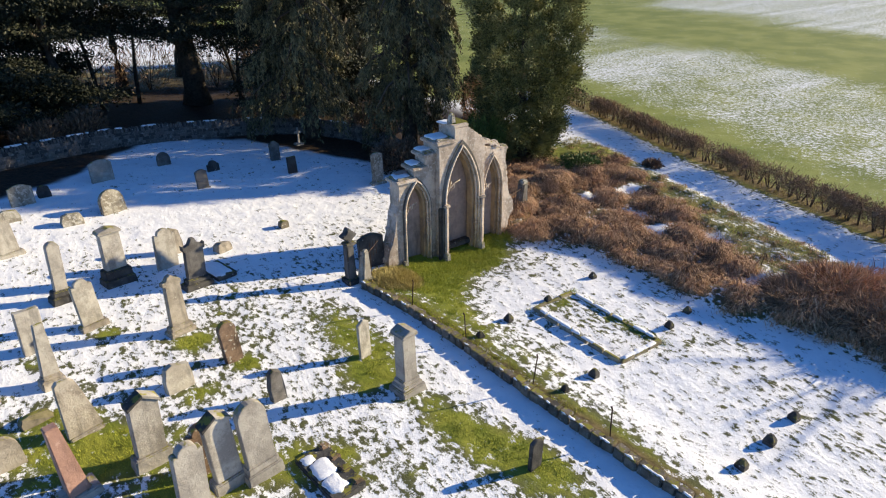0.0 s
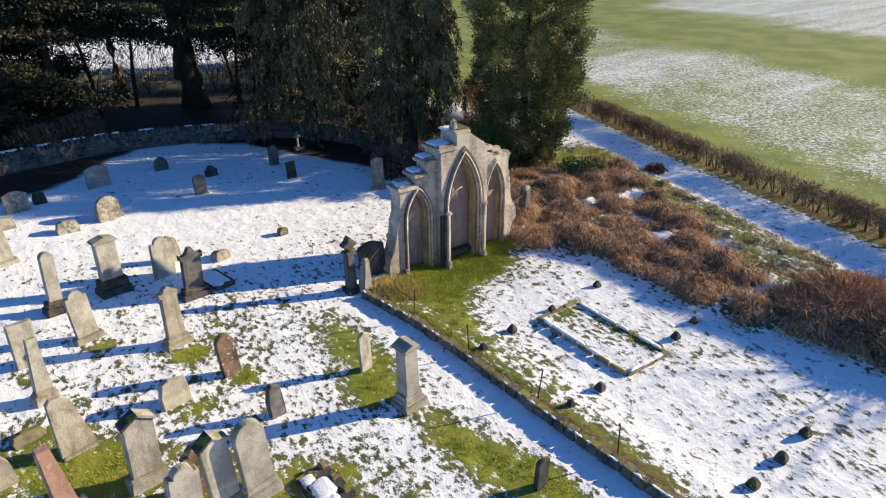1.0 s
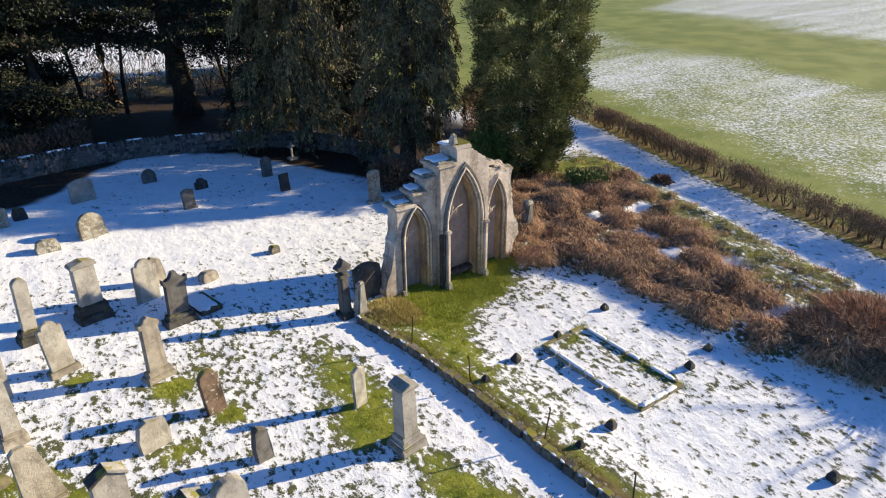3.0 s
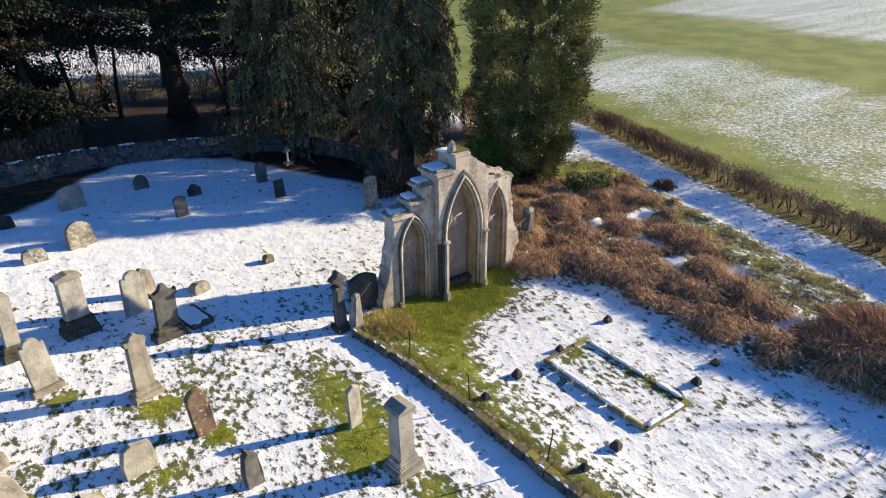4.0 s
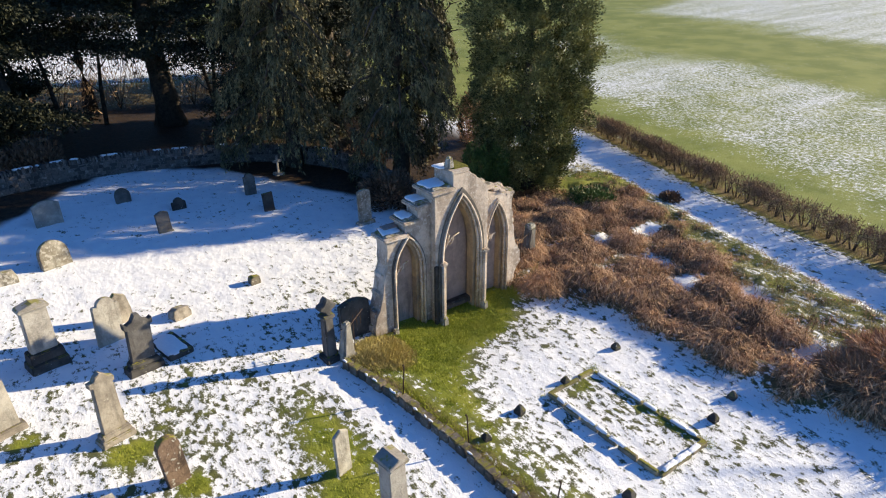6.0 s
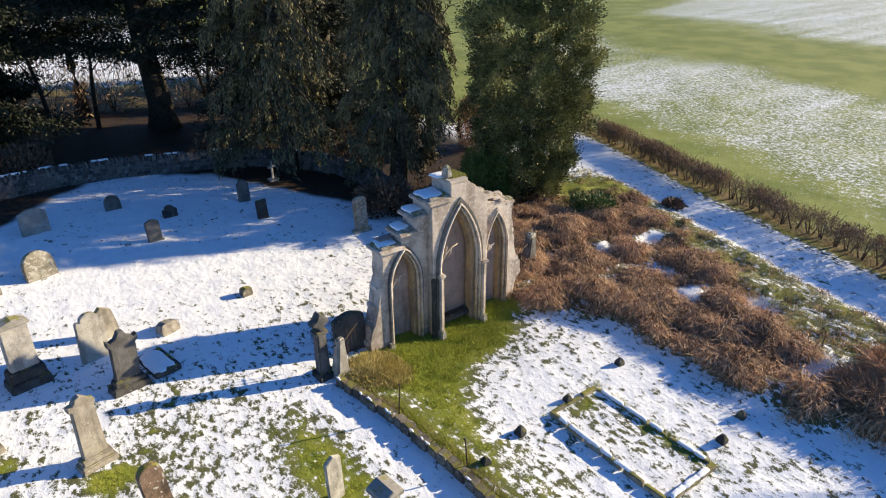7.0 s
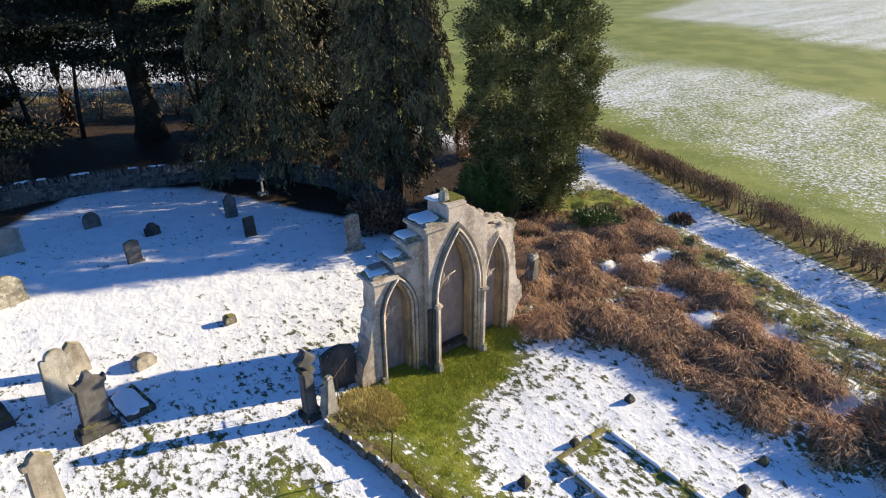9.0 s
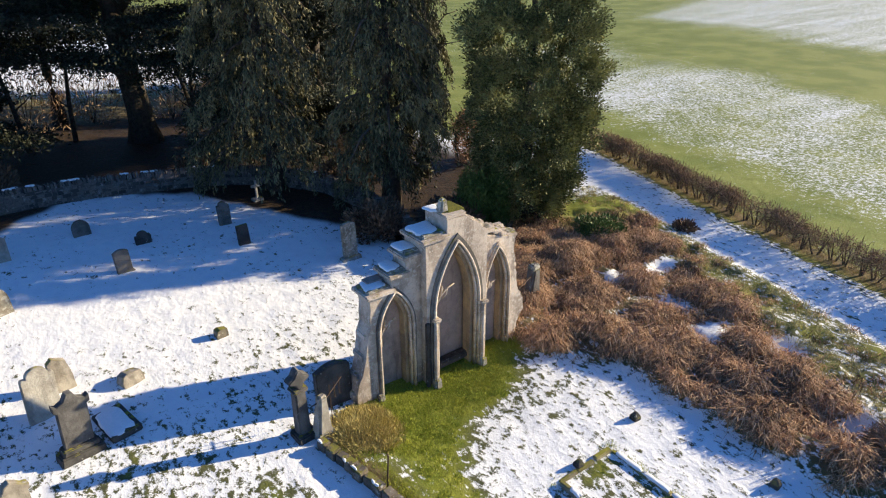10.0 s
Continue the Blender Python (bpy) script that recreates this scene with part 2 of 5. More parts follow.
def ground_z(x, y):
    z = land(x, y)
    b = bank_share(x, y)
    if b > 0.0:
        hump = noise.noise(Vector((x * 0.75, y * 0.75, 3.0))) + 0.45 * noise.noise(Vector((x * 1.9, y * 1.9, 13.0)))
        z += b * (0.2 + 0.5 * hump * step(0.2, 1.6, x - edge_x(y)) * (1 - 0.6 * step(-0.8, 0.8, x - growth_x(y))))
        for cx, cy, rx, ry in SNOW_HOLLOWS:
            z -= 0.22 * b * bump_at(x, y, cx, cy, rx, ry)
    w = from_wall(x, y)
    if 0.0 < w < 2.4:
        z += 0.13 * step(0.0, 0.2, w) * (1 - step(0.5, 2.4, w))
    z += 0.3 * bump_at(x, y, 22.2, 6.2, 1.8, 2.0, -0.5) - 0.22 * bump_at(x, y, 13.2, 17.0, 2.4, 1.9)
    if 20 < x < 33 and 0 < y < 30:
        z += 0.07 * noise.noise(Vector((x * 2.3, y * 2.3, 4.0))) * step(-1.0, 0.5, x - growth_x(y)) * (1 - step(-4.6, -3.8, x - hedge_x(y)))
    if x > 60:
        z += 0.012 * (x - 60) * step(60, 90, x)
    return z


GRASS_PATCHES = [  # cx, cy, rx, ry, turn, strength
    (7.2, 14.6, 0.9, 2.0, 0.1, 0.48), (6.6, 12.6, 0.8, 0.9, 0.0, 0.42), (7.4, 9.6, 0.65, 2.1, 0.08, 0.52), (8.3, 7.4, 0.6, 1.6, 0.1, 0.45),
    (11.7, 16.0, 1.4, 1.4, 0.0, 0.55), (14.0, 16.7, 1.5, 0.8, 0.1, 0.6), (10.8, 14.0, 0.9, 1.3, 0.0, 0.28), (10.8, 10.6, 0.6, 2.2, 0.0, 0.18),
    (10.6, 7.0, 0.5, 2.6, 0.0, 0.24), (10.4, 16.8, 0.9, 0.7, 0.0, 0.9), (13.8, 17.9, 2.8, 0.85, 0.0, 0.9), (6.6, 19.4, 2.6, 1.0, 0.2, 0.06), (12.0, 11.5, 1.0, 1.2, 0.0, 0.15),
    (0.2, 13.2, 1.2, 0.8, 0.0, 0.6), (-1.2, 14.6, 1.6, 1.6, 0.0, 0.4), (1.6, 11.3, 1.8, 1.0, 0.0, 0.5), (3.8, 10.3, 1.0, 0.8, 0.0, 0.45),
    (5.4, 9.4, 1.6, 1.4, 0.0, 0.16), (2.9, 16.9, 0.55, 0.4, 0.0, 0.5), (3.9, 15.0, 0.4, 0.35, 0.0, 0.5), (0.9, 18.6, 0.4, 0.3, 0.0, 0.4),
    (3.4, 16.0, 2.6, 2.2, 0.0, 0.12), (5.2, 18.4, 2.0, 1.2, 0.2, 0.05), (14.1, 12.4, 0.9, 0.35, 0.0, 0.3), (15.0, 10.6, 0.3, 1.8, 0.0, 0.3), (14.2, 10.9, 0.5, 1.6, 0.0, 0.14), (2.4, 14.4, 0.6, 0.35, 0.0, 0.4), (-1.0, 18.0, 0.6, 0.4, 0.0, 0.3),
]


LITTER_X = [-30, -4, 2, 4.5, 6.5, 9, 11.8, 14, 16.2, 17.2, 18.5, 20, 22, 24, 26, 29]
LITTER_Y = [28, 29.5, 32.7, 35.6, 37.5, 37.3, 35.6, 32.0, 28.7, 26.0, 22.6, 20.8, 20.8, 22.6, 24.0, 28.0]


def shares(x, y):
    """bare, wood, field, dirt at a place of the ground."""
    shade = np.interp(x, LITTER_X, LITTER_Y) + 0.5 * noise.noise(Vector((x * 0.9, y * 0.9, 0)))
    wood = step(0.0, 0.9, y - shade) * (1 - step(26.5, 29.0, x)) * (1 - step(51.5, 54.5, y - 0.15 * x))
    bare = 0.33 - 0.13 * step(20.0, 28.0, y) + 0.13 * noise.noise(Vector((x * 0.35, y * 0.35, 7.0)))
    for cx, cy, rx, ry, turn, k in GRASS_PATCHES:
        bare += k * bump_at(x, y, cx, cy, rx, ry, turn)
    clump = noise.noise(Vector((x * 2.1, y * 2.1, 1.0))) + 0.6 * noise.noise(Vector((x * 4.7, y * 4.7, 5.0)))
    bare += 0.16 * max(0.0, clump) + 0.06 * clump
    dirt = 0.0
    d = x - hedge_x(y)
    b = bank_share(x, y)
    if b > 0.01:
        n1 = noise.noise(Vector((x * 0.8, y * 0.8, 2.0)))
        far = step(-0.8, 0.8, x - growth_x(y))
        bare = bare * (1 - b) + b * (0.84 - 0.27 * far + 0.42 * n1 * (1 - 0.5 * far))
        dirt = b * (1 - 0.7 * far)
        for cx, cy, rx, ry in SNOW_HOLLOWS:
            bare -= 0.8 * b * bump_at(x, y, cx, cy, rx, ry)
    w = from_wall(x, y)
    if w < 1.5:
        strip = step(-1.25, -0.9, w) * (1 - step(-0.2, 0.0, w))
        bare -= 0.16 * strip
        verge = step(-0.05, 0.1, w) * (1 - step(0.25, 0.8, w))
        bare += 0.32 * verge
        dirt = max(dirt, 0.75 * verge)
    green = bump_at(x, y, 27.4, 23.2, 2.0, 1.9)
    bare += 0.7 * green
    dirt *= 1 - 0.9 * green
    path = step(22.5, 25.5, x - 0.12 * (y - 10)) * (1 - step(-2.4, -1.2, d))
    if path > 0:
        edge = 1 - step(-4.9, -3.8, d)
        bare += path * (edge * 0.13 - 0.04)
    under = math.exp(-((d / 0.8) ** 2)) if -6 < y < 60 else 0.0
    bare += 0.75 * under
    dirt = max(dirt, 0.8 * under)
    rough = step(50.5, 53, y) * (1 - step(60, 75, y)) * (1 - step(24, 30, x))
    bare += rough * 0.6
    dirt = max(dirt, 0.7 * rough)
    field = max(step(0.3, 1.4, d), step(27, 30, x) * step(36, 40, y)) if x > 20 else 0.0
    if field:
        w = d + 1.5 * noise.noise(Vector((x * 0.12, y * 0.12, 9.0)))
        patch = noise.noise(Vector((x * 0.05, y * 0.09, 2.0)))
        snowy = step(3.0, 8.5, w) * (1 - step(26, 33, w)) * (0.8 + 0.5 * patch) + step(50, 58, w) * 0.95
        snowy *= 1 - 0.85 * step(36, 46, y - 0.35 * x)
        bare = bare * (1 - field) + field * (0.8 - 0.31 * min(1.0, snowy) + 0.08 * noise.noise(Vector((x * 0.5, y * 0.5, 0))))
    return min(1.2, max(-0.3, bare)), min(1, wood), field, min(1, dirt)


def ladder(lo, hi, fine, mid_to, mid, reach):
    """Grid lines: fine from lo to hi, coarser to mid_to, then growing out to reach."""
    v = list(np.arange(lo, hi, fine)) + list(np.arange(hi, mid_to, mid))
    s, p = mid, mid_to
    while p < reach:
        v.append(p)
        s *= 1.18
        p += s
    s, p, left = mid, lo, []
    while p > -reach:
        s *= 1.25
        p -= s
        left.append(p)
    return left[::-1] + v


def build_ground():
    xs, ys = ladder(-6.0, 19.5, 0.13, 38.0, 0.28, 1800.0), ladder(3.0, 38.0, 0.14, 56.0, 0.4, 1800.0)
    verts, data = [], {k: [] for k in ("bare", "wood", "field", "dirt")}
    for y in ys:
        for x in xs:
            sh = shares(x, y)
            z = ground_z(x, y)
            if -8 < x < 40 and 0 < y < 60:
                z += 0.025 * noise.noise(Vector((x * 1.9, y * 1.9, 8.0))) + 0.02 * noise.noise(Vector((x * 5.0, y * 5.0, 8.0)))
            verts.append((x, y, z))
            for k, v in zip(data, sh):
                data[k].append(v)
    w = len(xs)
    faces = [(j * w + i, j * w + i + 1, j * w + w + i + 1, j * w + w + i) for j in range(len(ys) - 1) for i in range(w - 1)]
    ob = mesh("ground", verts, faces, GROUND, smooth=True)
    for k, v in data.items():
        a = ob.data.attributes.new(k, "FLOAT", "POINT")
        a.data.foreach_set("value", v)
    return tagged(ob, "grass ground under thin broken snow", "ground", kind="structure")


build_ground()


# ---- the ruined gable ----
def lancet(x0, x1, base, spring, apex, n=9):
    """Half outlines of a pointed arch from the left foot over the apex to the right foot."""
    cx = (x0 + x1) / 2
    half, rise = (x1 - x0) / 2, apex - spring
    radius = (half * half + rise * rise) / (2 * half)
    end = math.atan2(rise, radius - half)
    left = [(x0 + radius - radius * math.cos(end * i / n), spring + radius * math.sin(end * i / n)) for i in range(n + 1)]
    left[-1] = (cx, apex)
    return [(x0, base)] + left + [(2 * cx - x, z) for x, z in left[-2::-1]] + [(x1, base)]


def ring_between(inner, outer, y0, y1):
    """A band that follows an arch: inner and outer outlines of equal length."""
    b = bmesh.new()
    rows = [[b.verts.new((x, y, z)) for x, z in line] for line, y in ((inner, y0), (outer, y0), (outer, y1), (inner, y1))]
    for k in range(4):
        r, s = rows[k], rows[(k + 1) % 4]
        for i in range(len(r) - 1):
            b.faces.new((r[i], r[i + 1], s[i + 1], s[i]))
    b.faces.new([r[0] for r in rows]), b.faces.new([r[-1] for r in rows][::-1])
    return b


def bay(outline, arch, y0, y1):
    """A wall bay with an open arch: the outline's lower corners frame the arch's feet."""
    b = bmesh.new()
    front = [b.verts.new((x, y0, z)) for x, z in outline]
    rear = [b.verts.new((x, y1, z)) for x, z in outline]
    af = [b.verts.new((x, y0, z)) for x, z in arch]
    ar = [b.verts.new((x, y1, z)) for x, z in arch]
    loop = front + af[::-1]
    b.faces.new(loop), b.faces.new((rear + ar[::-1])[::-1])
    for f, r in ((front, rear), (af, ar)):
        for i in range(len(f) - 1):
            b.faces.new((f[i], f[i + 1], r[i + 1], r[i]))
    b.normal_update()
    bmesh.ops.triangulate(b, faces=[f for f in b.faces if len(f.verts) > 4])
    return b


def ragged(points, amp, seed):
    """Breaks a polyline's edges up."""
    rng = random.Random(seed)
    out = []
    for (xa, za), (xb, zb) in zip(points, points[1:]):
        n = max(1, int(math.hypot(xb - xa, zb - za) / 0.22))
        for i in range(n):
            k = i / n
            w = amp if 0 < i else 0.0
            out.append((xa + (xb - xa) * k + rng.uniform(-w, w), za + (zb - za) * k + rng.uniform(-w, w)))
    return out + [points[-1]]


def snow_cap(x, y, z, sx, sy, parent=None):
    """A thin settled sheet with a wandering edge and a soft rim."""
    b = bmesh.new()
    rings = []
    for k, dz in ((1.0, -0.015), (0.97, 0.012), (0.85, 0.032), (0.45, 0.042)):
        ring = []
        for i in range(26):
            t = 2 * math.pi * i / 26
            c, q = math.cos(t), math.sin(t)
            r = k / max(1e-6, (abs(c) ** 5 + abs(q) ** 5) ** 0.2) * (1 + 0.3 * noise.noise(Vector((c * 1.7 + x * 3, q * 1.7 + y, z))) + 0.12 * noise.noise(Vector((c * 6 + x, q * 6, z))))
            ring.append(b.verts.new((x + c * r * sx, y + q * r * sy, z + dz)))
        rings.append(ring)
    for r0, r1 in zip(rings, rings[1:]):
        for i in range(26):
            b.faces.new((r0[i], r0[(i + 1) % 26], r1[(i + 1) % 26], r1[i]))
    b.faces.new(rings[-1])
    return part("snow", b, SNOW, parent, "settled snow", True)


def build_gable():
    g = thing("ruined_gable", pose(-0.09, -0.14, 0.05), "roofless sandstone church gable with three blind lancet arches", "ruin")
    SF, CF, BK = 18.2, 17.92, 18.95        # front of side bays, of the middle bay, and the back
    low = -0.5
    # left bay, broken away down its outer edge
    left_edge = ragged([(10.72, low), (10.72, 0.35), (10.8, 0.75), (11.0, 1.2), (11.12, 1.75), (11.2, 2.2), (11.3, 2.45), (11.3, 3.32)], 0.035, 3)
    out = left_edge + [(12.02, 3.32), (12.02, 3.72), (12.5, 3.72), (12.5, 4.16), (12.98, 4.16), (12.98, low)]
    part("side_bay", bay(out, lancet(11.53, 12.66, low, 2.1, 3.32), SF, BK - 0.12), GABLE, g)
    # middle bay
    out = [(12.98, low), (12.98, 4.58), (13.72, 4.58), (13.72, 5.1)] + ragged([(14.35, 5.1), (14.6, 4.9), (15.2, 4.45)], 0.03, 5) + [(15.2, low)]
    part("middle_bay", bay(out, lancet(13.24, 14.88, low, 2.25, 4.4, 11), CF, BK), GABLE, g)
    # right bay with its broken outer edge
    right_edge = ragged([(16.62, 3.72), (16.62, 2.75), (16.75, 2.4), (16.8, 1.9), (17.1, 1.35), (17.15, 0.9), (16.85, 0.45), (16.8, low)], 0.05, 8)
    out = [(15.2, low), (15.2, 4.1), (15.75, 3.98), (16.62, 3.72)] + right_edge[1:]
    part("side_bay", bay(out, lancet(15.38, 16.38, low, 2.15, 3.6), SF, BK - 0.1), GABLE, g)
    # walled-up backs of the arches
    for x0, x1, z1, y in ((11.5, 12.85, 3.6, 18.62), (13.2, 15.0, 4.5, 18.5), (15.22, 16.56, 3.9, 18.62)):
        part("infill", box(x1 - x0, 0.3, z1 - low, low, 0, (x0 + x1) / 2, y + 0.15), INFILL, g, "pinkish harled blocking")
    # orders of each arch: dark hood outside, pale roll on the edge, ochre inner order
    for x0, x1, sp, ap, y, n in ((11.53, 12.66, 2.1, 3.32, SF, 9), (13.24, 14.88, 2.25, 4.4, CF, 11), (15.38, 16.38, 2.15, 3.6, SF, 9)):
        a = lambda d, q=0.0: lancet(x0 - d, x1 + d, low, sp, ap + d * 1.5, n)
        part("hood_mould", ring_between(a(0.05), a(0.16 if 13 < x0 < 15 else 0.1), y - 0.05, y + 0.02), SLATE if x0 < 15 else GABLE, g, "soot-stained hood mould")
        part("arch_roll", ring_between(a(-0.01), a(0.045), y - 0.09, y + 0.03), GABLE, g, "pale roll moulding", True)
        part("arch_roll", ring_between(a(-0.085), a(-0.03), y - 0.01, y + 0.1), GABLE, g, "pale roll moulding", True)
        part("inner_order", ring_between(a(-0.17), a(-0.02), y + 0.16, y + 0.5), REVEAL, g, "ochre inner order")
    # shafts with caps and bases beside the middle arch
    for x in (13.2, 15.0):
        part("shaft", tube([(x, CF - 0.12, z) for z in (low, 0.0, 1.2, 2.1)], [0.06] * 4, 12), GABLE, g, "slender round shaft", True)
        part("shaft", tube([(x + 0.13, CF - 0.05, z) for z in (low, 0.0, 1.2, 2.1)], [0.035] * 4, 10), GABLE, g, "slender round shaft", True)
        part("capital", box(0.23, 0.22, 0.14, 2.05, 0.04, x + 0.03, CF - 0.1, 1.2, rough=0.02), GABLE, g, "moulded capital")
        part("shaft_base", box(0.3, 0.34, 0.62, low, 0.05, x + 0.02, CF - 0.12, 0.75, rough=0.03), LICHEN, g, "worn lichened base")
    for x in (11.42, 15.2):
        part("shaft_base", box(0.24, 0.3, 0.42, low + 0.25, 0.04, x, SF - 0.08, 0.8), LICHEN, g, "worn lichened base")
    # dark strip: stain and shade of the bay's return, put into colour
    part("pilaster", box(0.16, 0.1, 2.6, low, 0.03, 12.98, CF - 0.02), GABLE_DARK, g, "dark strip for the stained and shaded return of the middle bay")
    # broken tracery
    for x0, w, z, y in ((11.56, 0.62, 1.75, 18.27), (13.28, 0.82, 2.1, 18.02), (15.41, 0.54, 1.8, 18.27)):
        arc = [(x0 + w * (1 - math.cos(t)), y, z + w * 1.1 * math.sin(t)) for t in (0.0, 0.4, 0.8, 1.15, 1.5)]
        part("tracery", tube(arc, [0.04, 0.042, 0.036, 0.03, 0.018], 7), GABLE, g, "broken cusped tracery", True)
        fork = [arc[2], (arc[2][0] + 0.1 * w, y, arc[2][2] + 0.3 * w), (arc[2][0] + 0.02 * w, y, arc[2][2] + 0.55 * w)]
        part("tracery", tube(fork, [0.034, 0.028, 0.014], 7), GABLE, g, "broken cusped tracery", True)
        cusp = [arc[3], (arc[3][0] - 0.02 * w, y, arc[3][2] - 0.22 * w), (arc[3][0] - 0.2 * w, y, arc[3][2] - 0.36 * w)]
        part("tracery", tube(cusp, [0.03, 0.026, 0.013], 7), GABLE, g, "broken cusped tracery", True)
    # dark block standing in for the shaded hole at the middle arch's foot
    part("sill", box(1.5, 0.35, 0.22, 0.0, 0.04, 14.1, 18.35, 0.92), GABLE_DARK, g, "dark block in place of a shaded hollow")
    # crow-steps: body courses with a projecting cope and snow on each
    for x0, x1, z, y in ((11.26, 12.08, 3.32, SF), (11.98, 12.56, 3.72, SF), (12.46, 13.04, 4.16, SF), (12.9, 13.76, 4.58, CF)):
        c = part("crow_step", box(x1 - x0 + 0.1, BK - y + 0.12, 0.13, z, 0.03, (x0 + x1) / 2 - 0.02, (y + BK) / 2 - 0.03, rough=0.012), GABLE, g, "projecting cope stone")
        part("crow_step", box(x1 - x0 - 0.02, BK - y - 0.04, 0.08, z + 0.128, 0.03, (x0 + x1) / 2, (y + BK) / 2, 0.86, rough=0.012), LICHEN, g)
        snow_cap((x0 + x1) / 2 - 0.03, (y + BK) / 2 + 0.06, z + 0.2, (x1 - x0) * 0.42, (BK - y) * 0.4, g)
    part("crow_step", box(0.72, 1.02, 0.12, 5.1, 0.03, 14.02, 18.42, rough=0.015), GABLE, g, "projecting cope stone")
    part("finial_stump", box(0.3, 0.3, 0.42, 5.2, 0.06, 13.84, 18.3, 0.6, rough=0.05, seed=4), LICHEN, g, "broken mossy finial stump")
    snow_cap(13.75, 18.65, 5.22, 0.22, 0.25, g)
    moss = box(0.7, 0.8, 0.1, 5.18, 0.04, 14.15, 18.45, 0.7, rough=0.05, seed=9)
    part("moss", moss, MOSS, g, "yellow-green moss cushion")
    # right skew: rubble core laid bare
    rng = random.Random(12)
    for i in range(46):
        k = rng.random()
        x = 14.35 + 2.25 * k
        z = 5.0 - 0.62 * (x - 14.35) if x < 15.2 else 4.42 - 0.42 * (x - 15.2)
        s = rng.uniform(0.14, 0.32)
        b = box(s * 1.3, s, s * 0.55, z - 0.12 + rng.uniform(-0.04, 0.06), 0.025, x, rng.uniform(SF + 0.02, BK - 0.1), 0.85, rough=0.03, seed=i)
        part("core_stone", b, GABLE if i % 4 else LICHEN, g)
    part("skew_end", box(0.42, 0.8, 0.12, 3.72, 0.03, 16.48, 18.58, rough=0.01), GABLE, g, "moulded skewput")
    # tusking stones down both broken edges
    for x, z, s in ((10.82, 0.15, 0.34), (10.95, 0.7, 0.3), (11.14, 1.35, 0.28), (11.26, 2.0, 0.26), (16.72, 2.1, 0.3), (16.95, 1.25, 0.36), (16.98, 0.75, 0.34), (16.85, 0.15, 0.3), (16.7, 2.55, 0.24)):
        part("tusk_stone", box(s, 0.62, s * 0.8, z, 0.04, x, 18.58, 0.9, rough=0.04, seed=x), GABLE, g)
    return g


MOSS = plain("yellow moss", (0.17, 0.15, 0.02), (0.08, 0.085, 0.015), 14, 0.95)
build_gable()


# ---- gravestones ----
def stone_outline(kind, w, h):
    a = w / 2
    if kind == "round":
        return [(-a, 0)] + [(-a * math.cos(math.pi * i / 12), h - a + a * math.sin(math.pi * i / 12)) for i in range(13)] + [(a, 0)]
    if kind == "segment":
        return [(-a, 0)] + [(-a + w * i / 10, h - 0.16 * w + 0.16 * w * math.sin(math.pi * i / 10)) for i in range(11)] + [(a, 0)]
    if kind == "shoulder":
        r = a * 0.66
        return [(-a, 0), (-a, h - r * 1.05), (-a * 0.9, h - r * 0.85), (-r, h - r * 0.9)] + [(-r * math.cos(math.pi * i / 10), h - r * 0.8 + r * 0.8 * math.sin(math.pi * i / 10)) for i in range(11)] + [(r, h - r * 0.9), (a * 0.9, h - r * 0.85), (a, h - r * 1.05), (a, 0)]
    if kind == "gable":
        half = [(-a, 0), (-a, h * 0.7), (-a * 1.22, h * 0.74), (-a * 1.22, h * 0.86), (-a * 0.95, h * 0.82), (-a * 0.5, h * 0.87), (-0.13 * w, h * 0.97), (-0.1 * w, h)]
        return half + [(-px, pz) for px, pz in half[::-1]]
    if kind == "peak":
        return [(-a, 0), (-a, h - 0.28 * w), (0, h), (a, h - 0.28 * w), (a, 0)]
    if kind == "ogee":
        return [(-a, 0), (-a * 0.86, h * 0.8), (-a * 1.12, h * 0.82), (-a * 1.12, h * 0.89), (-a * 0.7, h * 0.9), (-a * 0.4, h * 0.97), (0, h), (a * 0.4, h * 0.95), (a * 0.7, h * 0.9), (a * 1.05, h * 0.88), (a * 1.0, h * 0.81), (a * 0.86, h * 0.8), (a, 0)]
    if kind == "tapered":
        return [(-a, 0), (-a * 0.7, h * 0.8), (-a * 0.62, h * 0.94), (-a * 0.35, h), (a * 0.2, h * 0.98), (a * 0.5, h * 0.9), (a * 0.62, h * 0.72), (a, 0)]
    if kind == "rough":
        return [(-a, 0), (-a * 1.05, h * 0.5), (-a * 0.8, h * 0.9), (-a * 0.3, h), (a * 0.25, h * 0.93), (a * 0.85, h * 0.85), (a * 1.02, h * 0.4), (a * 0.95, 0)]
    return [(-a, 0), (-a * 0.97, h), (a * 0.97, h), (a, 0)]


